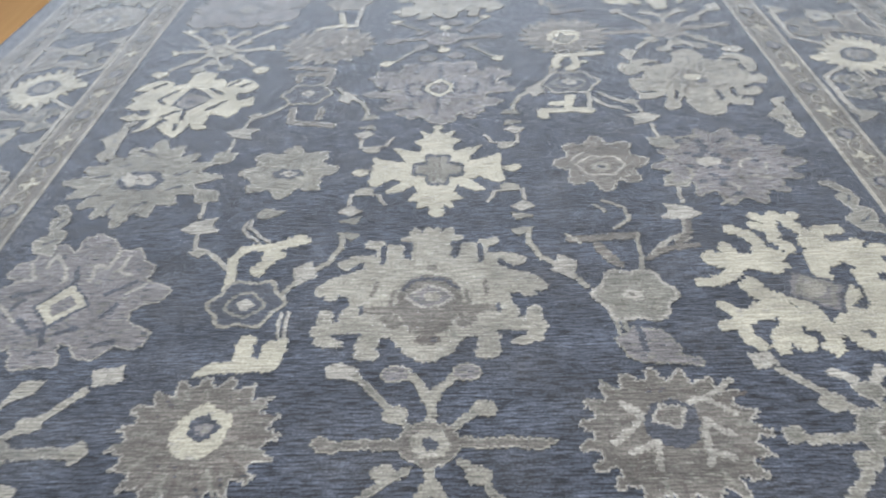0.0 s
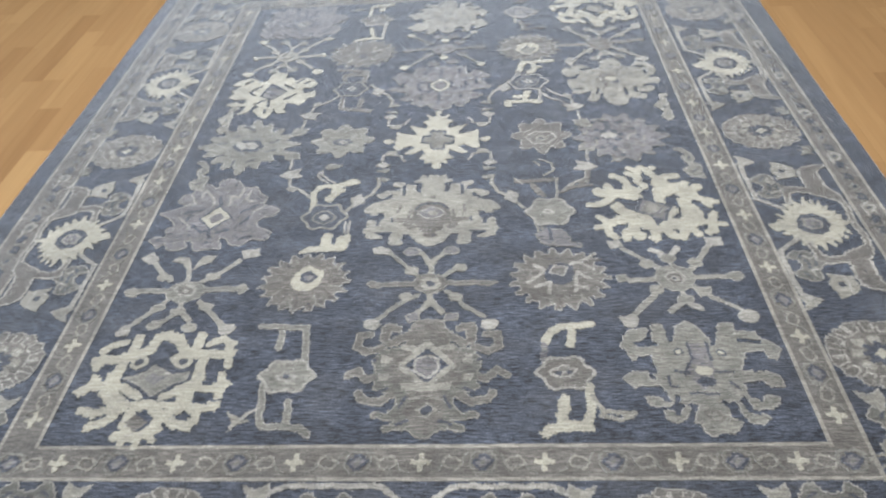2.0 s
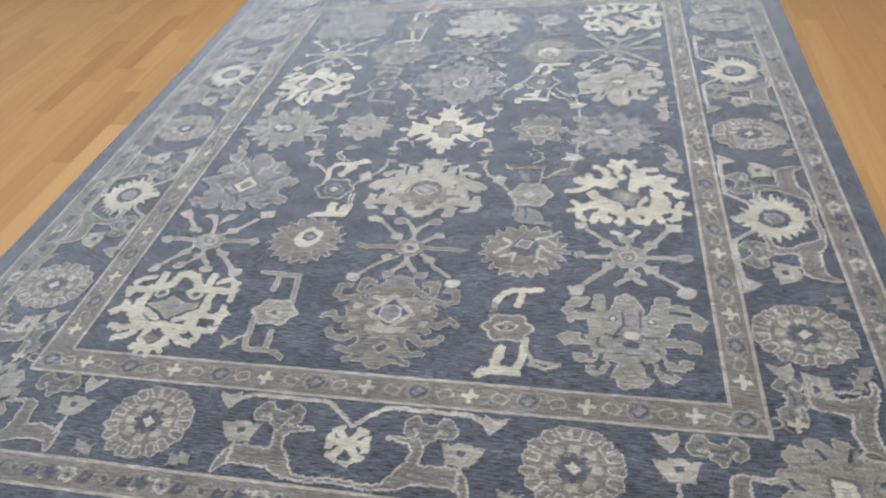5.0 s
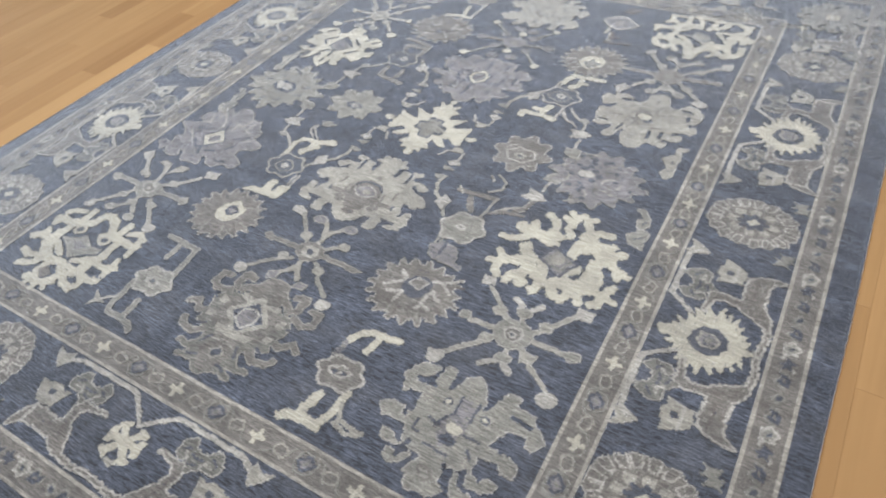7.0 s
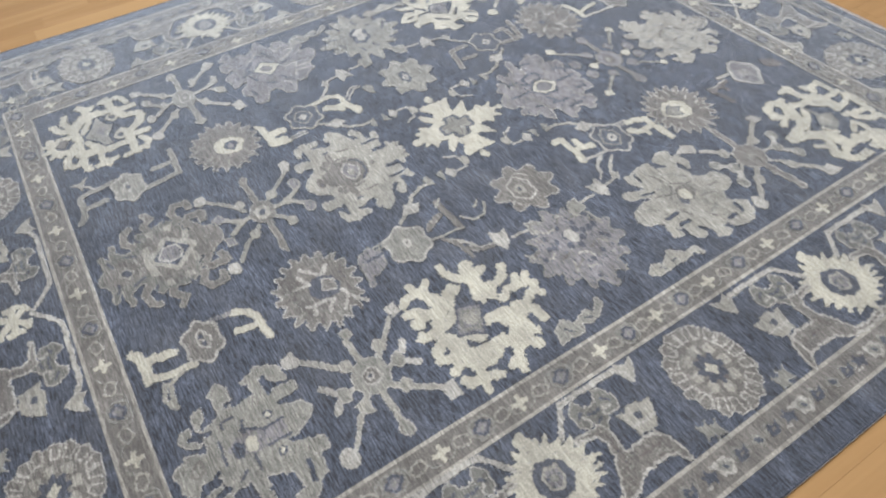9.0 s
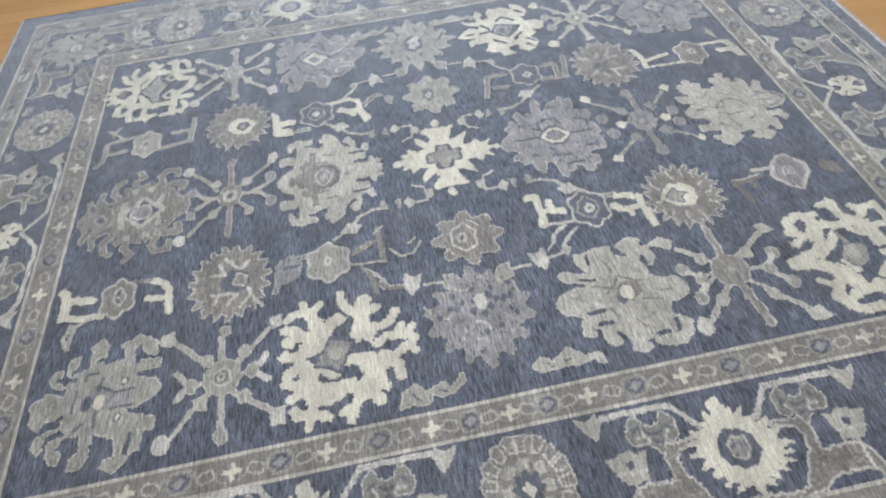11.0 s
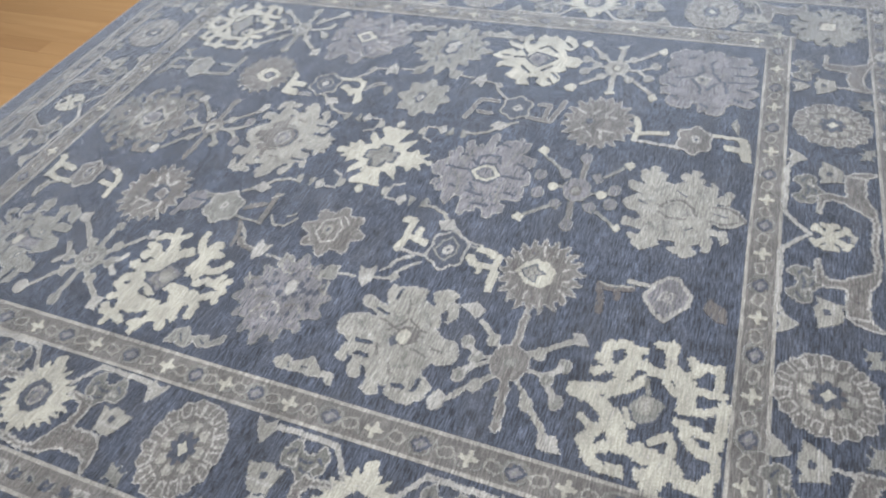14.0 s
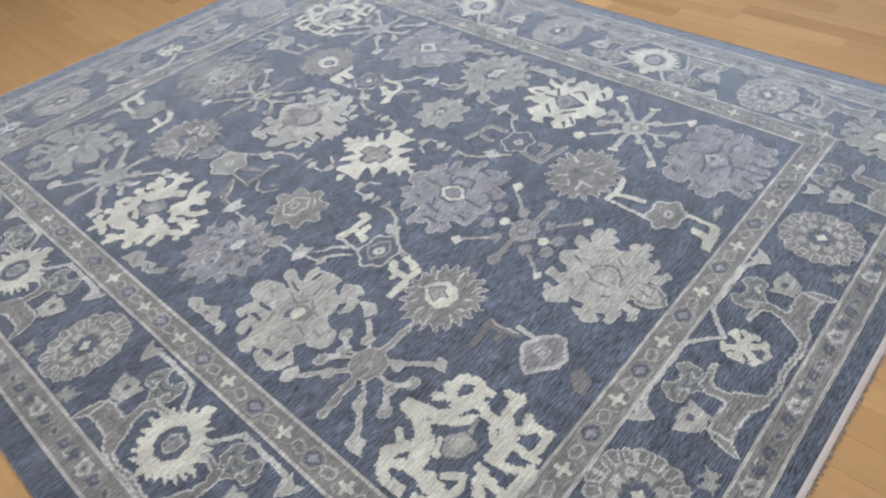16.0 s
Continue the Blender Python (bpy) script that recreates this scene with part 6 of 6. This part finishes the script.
guard(3, -126.6, (-112.0, -87.4, -58.0, -28.7, 0.8, 30.2, 60.6, 86.8, 111.0), 0, 1)
guard(4, 130.9, (-106.0, -82.0, -58.0, -33.5, -10.0, 13.3, 36.6, 61.0, 84.5, 108.0), 0, -1)
guard(2, 98.4, (-114.4, -91.0, -65.8, -42.6, -17.0, 2.6, 22.4, 47.2, 72.4, 95.4, 119.0), 90, 1)
guard(1, -100.3, (-115.0, -91.0, -67.9, -40.2, -16.0, 3.4, 23.5, 48.4, 73.4, 97.1, 121.0), 90, -1)


SEQUENCE = (("dark_star", dark_star()), ("dark_flower", dark_flower()), ("dark_leaf", dark_leaf()), ("seed_dot", seed_dot()), ("dark_leaf", dark_leaf()))


def outer_guard(along, fixed, half, turn):
    count = int(2 * half / 5.4)
    for n in range(count + 1):
        pos = -half + 2 * half * n / count + random.uniform(-0.5, 0.5)
        side = (4 if fixed > 0 else 3) if along == "x" else (2 if fixed > 0 else 1)
        away = fixed + lean(side, pos)
        x, y = (pos, away) if along == "x" else (away, pos)
        name, drawing = SEQUENCE[n % 5]
        weave(name, drawing, x, y, turn, 1, 1, 0.0014, key=name)


outer_guard("x", -161.5, 130, 0)
outer_guard("x", 165.8, 130, 0)
outer_guard("y", 137.0, 154, 90)
outer_guard("y", -138.0, 154, 90)

# ---- main border


def rosette():
    c = Cartoon(14, 14).disc(0, 0, 12.3, 11.2, "T", teeth=17, depth=0.03).edge("L", 1, True)
    for k in range(17):
        a = 2 * math.pi * (k + random.uniform(-0.12, 0.12)) / 17
        for turn in (-0.11, 0.11):
            c.stroke("{:.2f},{:.2f} {:.2f},{:.2f}".format(8.6 * math.cos(a + turn), 7.8 * math.sin(a + turn), 11.4 * math.cos(a + turn * 1.1), 10.4 * math.sin(a + turn * 1.1)), 0.45, "L", False)
        c.stroke("{:.2f},{:.2f} {:.2f},{:.2f}".format(8.5 * math.cos(a - 0.11), 7.7 * math.sin(a - 0.11), 8.5 * math.cos(a + 0.11), 7.7 * math.sin(a + 0.11)), 0.45, "L", False)
    for k in range(8):
        a = 2 * math.pi * k / 8
        c.disc(5.5 * math.cos(a), 5.0 * math.sin(a), 1.5, 1.3, "B", square=4)
    c.disc(0, 0, 3.9, 3.5, "D", teeth=8, depth=0.2)
    return c.disc(0, 0, 1.5, 1.4, "C", teeth=4, depth=0.2)


def sunburst():
    """A cream lozenge of many short rays with a dark, ringed heart."""
    c = Cartoon(17, 14)
    c.fills("C", "-0.6,11.1 0.9,7.4 2.4,8.1 1.4,5.8 5.4,7.5 3.3,4.7 8.1,5.7 5.8,3.5 10.6,4.6 8.3,1.8 12.9,2 9.4,-0.1 14.5,-1.5 9.2,-2.1 12.9,-3.3 7.9,-3.5 11.9,-5 7,-4.6 9.1,-6.2 5.6,-5.7 5.9,-7.6 3.5,-6.8 4.2,-8.9 1.2,-7.5 -0.1,-11 -1.5,-7.6 -6.1,-8.5 -4,-6.3 -8.6,-7 -6.5,-4.8 -10.5,-5.2 -8.3,-2.9 -12.2,-3.4 -9.5,-1.1 -14.4,-0.4 -9.8,0.8 -13.6,2.1 -9.2,2.4 -11.6,4.6 -7.9,4.1 -9.5,6.7 -5.9,5.7 -5.9,8.3 -3.4,6.2 -3.6,9.4")
    c.fills("D", "-2.5,3.8 1.1,3.6 4.7,1.3 4.9,-1.9 2.4,-4.1 -1.4,-4.6 -4.6,-3.5 -6.5,-0.8 -5.4,1.8")
    c.fills("G", "-1,2 2.1,1.6 2.1,-0.9 -0.1,-2.8 -3,-1.8 -3.2,0.5")
    c.lines("B", 0.6, "-1,2 2.1,1.6 2.1,-0.9 -0.1,-2.8 -3,-1.8 -3.2,0.5 -1,2")
    c.dots("S", 1.0, 0.8, "-0.5,-0.3")
    return c


def border_cross():
    """A cream cross with four notched arms."""
    c = Cartoon(9, 9)
    c.lines("C", 2.0, "0,0 -3.1,3.5 / 0,0 3.4,3.5 / 0,0 -2.8,-4.3 / 0,0 4.1,-4.3 / -4.2,0 4.9,0")
    c.dots("C", 2.0, 1.8, "0,0")
    c.lines("C", 1.5, "-4,3.2 -2,4.2 / 2.3,4.2 4.6,3.2 / -3.9,-3.9 -1.7,-4.9 / 2.8,-4.9 4.9,-3.8")
    c.fills("C", "-5.8,1.9 -3.9,2.4 -3,0 -3.7,-2.4 -5.4,-2.2 / 4.3,2.3 6,2.6 6.5,-2.2 4.7,-2.5 3.5,0")
    c.fills("B", "-0.8,-4.9 3,-4.9 2.2,-6.6 -0.2,-6.3")
    return c


def arched_leaf():
    """Two broad plain shapes with curled necks on one stem, replacing deer-like figures."""
    c = Cartoon(36, 15)
    c.fills("T", "0.3,-9.7 5,-10.5 11.4,-10.2 13.4,-7.5 14.8,-4.7 16.5,-3.5 17.2,-0.4 15.9,1.5 9.7,2.3 9.7,3.4 19.1,3.3 20.3,1.2 19.9,-4.1 23.5,-3.6 28.3,-3.7 32,-5.4 33,-8.6 33.2,-12.4 31.5,-11.3 30.2,-9.5 23.8,-8.9 19.1,-9.5 15,-11.3 10.3,-11.9 5,-11.9 0.3,-11.2", True)
    c.edge("L", 2, True)
    c.lines("R", 0.7, "18.4,0.4 18.4,-4.2 16.4,-7.2 / 21.3,-6 28.8,-6.4", True)
    return c


def hooked_leaf():
    """One broad plain shape with a curled neck and a trailing stem, replacing a deer-like figure."""
    c = Cartoon(14, 10)
    c.fills("T", "-10.7,0.9 -11.8,-6.3 -10.5,-7.9 -8.3,-4.6 0,-4.6 5.6,-6.9 10.4,-7.7 11.7,-6.5 7.4,-5.5 6.2,-2.7 5.4,0.3 5.6,2.5 5.4,5.7 6.6,6.7 11.3,6.2 11.8,7.5 3.4,7.8 1.1,6.3 1,3.2 0.4,-0.2 -4.6,0.6 -9.1,-0.6")
    c.edge("L", 2, True)
    c.lines("R", 0.7, "3.4,4.8 2.6,0.1 3.1,-2.8 / -8.2,-2 -0.4,-2.3")
    return c


def cloud_leaf():
    """A scalloped leaf in a pale line."""
    c = Cartoon(10, 7)
    c.fills("M", "-7.1,0.9 -5,3.5 -2.7,4.2 -1.4,1.8 2.6,1.8 3.8,4.2 6.9,2.8 7.2,-0.5 5.2,-2.5 3,-1.5 1.1,-4.3 -2,-2 -4.2,-2.2 -6.8,-1.2")
    c.edge("L", 1, True)
    c.lines("D", 0.7, "-5.1,0.6 -3.2,1.6 / -1.3,0.1 2.8,0.1 / 4.1,1.3 5.7,0.5 / -0.2,-1.5 1.9,-2")
    c.lines("L", 0.6, "-4.4,-0.7 -2.4,-0.1 -1.4,-1.5 / 3.2,-1 4.5,0.1")
    return c


def blossom():
    """A small cupped flower on its stalk."""
    c = Cartoon(8, 8)
    c.fills("B", "-5.6,4.8 -2.8,5 -1.5,5.9 1.5,5.9 3,4.7 5.6,5.5 4.3,1.9 4.2,-0.4 -1.8,-0.6 -3.8,1.6")
    c.dots("D", 1.2, 0.9, "0.4,3.2")
    c.lines("L", 0.9, "-0.1,-0.9 0.5,-6")
    c.lines("L", 0.6, "-3.8,1.6 4.2,1.6")
    return c


def corner_palmette():
    """Sage, with stepped lobes about a ringed lozenge."""
    c = Cartoon(17, 17)
    c.fills("S", "0,14.5 2.5,13.5 3.5,10.5 6.5,11.5 9.5,10 8,7.5 11.5,7 13.5,4.5 11.5,2.5 14.5,1 14,-3 10.5,-4 12.5,-7 10.5,-9.5 7.5,-8 7.5,-12 4,-13 2.5,-10.5 0,-13.5", True)
    c.edge("B", 1, True)
    c.lines(" ", 1.2, "6,-6.5 9,-6.8 / 4,7.5 5,10.5 / 10,4.5 7.5,4", True)
    c.lines("T", 0.7, "2,9 3,5.5 6,4 / 9,1 6.5,-1 9.5,-2.5 / 2,-9 3.5,-6.5", True)
    c.fills("R", "0,5 5.5,0 0,-4.5", True)
    c.fills("C", "0,3.4 3.9,0 0,-3.1", True)
    c.dots("B", 1.3, 1.0, "0,0.1")
    return c


def border_bud():
    return Cartoon(5, 5).poly("-3.6,2.4 -0.6,1.4 2.6,2.8 3.2,0 1,-2.8 -1.6,-1.2", "B", False).edge("L", 1, True)


def border_vine():
    return Cartoon(38, 14).stroke("0,5 8,11.6 31,11.6 34.5,9.5", 1.3, "L")


def side_vine():
    return Cartoon(38, 14).stroke("8,5 14,11 33,11 36,8.5", 1.3, "L")


def seed():
    return Cartoon(3, 3).leaf(0, 0, 1.7, "S", False)


DRAW = {"rosette": rosette(), "sunburst": sunburst(), "border_cross": border_cross(), "hooked_leaf": hooked_leaf(), "arched_leaf": arched_leaf(), "cloud_leaf": cloud_leaf(), "blossom": blossom(),
        "border_bud": border_bud(), "end_vine": border_vine(), "side_vine": side_vine(), "seed": seed()}


def border(turn, far, su, sv, units):
    """One side of the border; units: (kind, place along it)."""
    base = pose(0, 0, 0, 0, 0, turn) @ Matrix.Translation((0, -far * CM, 0)) @ Matrix.Diagonal((su, sv, 1, 1))

    def put(name, u, v, flip=1):
        at = base @ Vector((u * CM, v * CM, 0))
        weave(name, DRAW[name], at.x / CM, at.y / CM, turn, flip * su, sv, key=name)

    for kind, u in units:
        if kind == "rosette":
            put("rosette", u, 0)
            for s in (-1, 1):
                put("seed", u + s * 13, -10.2)
                put("seed", u + s * 15.6, -9.4)
            continue
        put(kind, u, 0)
        put("arched_leaf", u, 0)
        put("end_vine" if kind == "border_cross" else "side_vine", u, 0)
        for s in (-1, 1):
            put("cloud_leaf", u + s * 21.1, 5.8, -s)
            put("blossom", u + s * 30.2, -2.6, -s)
            put("border_bud", u + s * 37, 9.4, -s)


def corner_half(turn, far, su, sv, start):
    base = pose(0, 0, 0, 0, 0, turn) @ Matrix.Translation((0, -far * CM, 0)) @ Matrix.Diagonal((su, sv, 1, 1))
    for s in (-1, 1):
        for name, u, v in (("hooked_leaf", start + 34.3, -4.8), ("cloud_leaf", start + 33.5, 8.5), ("blossom", start + 24, -0.4), ("border_bud", start + 22, 9.6)):
            at = base @ Vector((s * u * CM, v * CM, 0))
            weave(name, DRAW[name], at.x / CM, at.y / CM, turn, s * su, sv, key=name)


for turn, far, wide, high, mid, reach in ((0, 144.2, 1.0, 1.0, 0.6, 57.2), (180, 148.2, 0.94, 1.07, -2.0, 57.0)):
    border(turn, far, wide, high, (("border_cross", mid), ("rosette", mid - reach), ("rosette", mid + reach)))
    corner_half(turn, far, wide, high, reach + mid)
for turn, far, mid in ((90, 117.8, 2.8), (-90, 119.8, -2.8)):
    border(turn, far, 0.87, 1.19, tuple((kind, (mid + 49.8 * n) / 0.87) for n, kind in ((-2, "rosette"), (-1, "sunburst"), (0, "rosette"), (1, "sunburst"), (2, "rosette"))))
for sx in (-1, 1):
    for sy, rim in ((-1, -97.0), (1, 100.8)):
        for name, dx, dy, turn in (("blossom", 2.0, 18.5, 90), ("cloud_leaf", -7.0, 22.5, 90), ("seed", 9.0, 15.5, 0), ("border_bud", -8.5, 13.5, 0), ("hooked_leaf", 5.0, 26.0, 90)):
            weave(name, DRAW[name], sx * (118.3 + dx), rim + sy * dy, turn * sx, -sy * sx, 1.1, key=name)
for sx in (-1, 1):
    for sy in (-1, 1):
        weave("corner_palmette", corner_palmette(), sx * 116.5 + 1, 146.2 if sy > 0 else -143, 45 * sx * sy + (180 if sy > 0 else 0), key="corner")

# ---- fringe and bound edges


def fringe(sign, band):
    verts, faces = [], []
    for n in range(610):
        x = (RUG_L + 0.3 + n * (RUG_R - RUG_L - 0.6) / 609) * CM
        length = random.uniform(0.009, 0.018)
        lean, wide = random.uniform(-0.006, 0.006), random.uniform(0.0014, 0.0022)
        edge = sign * (RUG_Y + band - 0.6) * CM
        k = len(verts)
        for f, z in ((-0.15, 0.0065), (0.45, 0.0062), (1.0, 0.0022)):
            y, shift, w = edge + sign * f * length, lean * max(f, 0), wide * (1 - 0.35 * max(f, 0))
            verts += [(x + shift - w, y, z - 0.0012), (x + shift + w, y, z - 0.0012), (x + shift, y, z + 0.0014)]
        for r in (0, 3):
            for a, b in ((0, 1), (1, 2), (2, 0)):
                quad = (k + r + a, k + r + b, k + r + 3 + b, k + r + 3 + a)
                faces.append(quad if sign < 0 else quad[::-1])
    ob = link_mesh("fringe", verts, faces, COTTON, rug, "short undyed cotton fringe")
    tagged(ob, kind="stuff")
    v, f = box_data(RUG_L * CM, RUG_R * CM, *sorted((sign * (RUG_Y - 0.6) * CM, sign * (RUG_Y + band) * CM)), 0.001, 0.0068)
    link_mesh("kilim_end", v, f, COTTON, rug, "narrow flat-woven cream end")


fringe(-1, 0.7)
fringe(1, 1.5)


def selvedge(sign):
    verts, faces, ring, steps = [], [], 8, 160
    for n in range(steps + 1):
        y = (2 * n / steps - 1) * (RUG_Y - 0.2) * CM
        x = (RUG_R if sign > 0 else RUG_L) * CM + sign * 0.006 * noise.noise((0.3, y * 1.6, 2.0))
        r = 0.0052 + 0.0005 * math.sin(n * 2.4)
        for k in range(ring):
            a = 2 * math.pi * k / ring
            verts.append((x + r * math.cos(a), y, 0.0054 + r * math.sin(a)))
    for n in range(steps):
        for k in range(ring):
            a, b = n * ring + k, n * ring + (k + 1) % ring
            faces.append((a, b, b + ring, a + ring))
    link_mesh("selvedge", verts, faces, NAVY, rug, "overcast navy wool edge")


selvedge(-1)
selvedge(1)

# ---------------------------------------------------------------- oak floor
BOARD, GAPW = 0.102, 0.0003
floor = tagged(new("floor"), "warm oiled oak strip floor under the rug", "floor", kind="structure")
box("subfloor", ROOM_X[0] - WALL, ROOM_X[1] + WALL, ROOM_Y[0] - WALL, ROOM_Y[1] + WALL, -0.12, -0.012, GAP, floor)


def board_data(xa, xb, ya, yb):
    c = 0.0005
    low, mid, top = -0.011, -c, 0.0
    verts = []
    for z, inset in ((low, 0), (mid, 0), (top, c)):
        verts += [(xa + inset, ya + inset, z), (xb - inset, ya + inset, z), (xb - inset, yb - inset, z), (xa + inset, yb - inset, z)]
    faces = [(8, 9, 10, 11)]
    for r in (0, 4):
        faces += [(r + k, r + (k + 1) % 4, r + 4 + (k + 1) % 4, r + 4 + k) for k in range(4)]
    return verts, faces


# boards of an odd tone: edge along x, their two ends along y, timber
ODD = ((-1.631, -1.10, 0.068, OAK_PALE), (-1.733, -0.24, 0.38, OAK_BROWN), (-2.141, 0.18, 0.965, OAK_BROWN), (-1.937, 0.62, 1.30, OAK_BROWN), (1.735, -0.30, 0.42, OAK_BROWN), (-0.407, -2.62, -1.96, OAK_BROWN))
rest_v, rest_f = [], []
lots = random.Random(7)
xa = ROOM_X[0]
xb = -1.631 - BOARD * int((-1.631 - xa) / BOARD)
while xa < ROOM_X[1]:
    odd = [o for o in ODD if abs(o[0] - xa) < 0.03]
    cuts = [ROOM_Y[0] - lots.uniform(0, 1.0)]
    while cuts[-1] < ROOM_Y[1]:
        cuts.append(cuts[-1] + lots.choice((0.45, 0.6, 0.8, 1.0, 1.25, 1.5)) * lots.uniform(0.9, 1.1))
    for o in odd:
        cuts = sorted([c for c in cuts if c < o[1] - 0.1 or c > o[2] + 0.1] + [o[1], o[2]])
    for ya, yb in zip(cuts, cuts[1:]):
        low, high = max(ya, ROOM_Y[0]), min(yb, ROOM_Y[1])
        if high - low < 0.03:
            continue
        timber = next((o[3] for o in odd if abs(o[1] - ya) < 0.001), OAK)
        v, f = board_data(xa + GAPW / 2, xb - GAPW / 2, low + GAPW / 2, high - GAPW / 2)
        hidden = abs(xa + BOARD / 2) < 1.46 and ya > -1.7 and yb < 1.7
        if -2.75 < xa < 2.35 and yb > -2.3 and ya < 2.6 and not hidden:
            link_mesh("board", v, f, timber, floor)
        else:
            rest_f += [[k + len(rest_v) for k in q] for q in f]
            rest_v += v
    xa, xb = xb, min(xb + BOARD, ROOM_X[1])
tagged(link_mesh("far_boards", rest_v, rest_f, OAK, floor), kind="stuff")
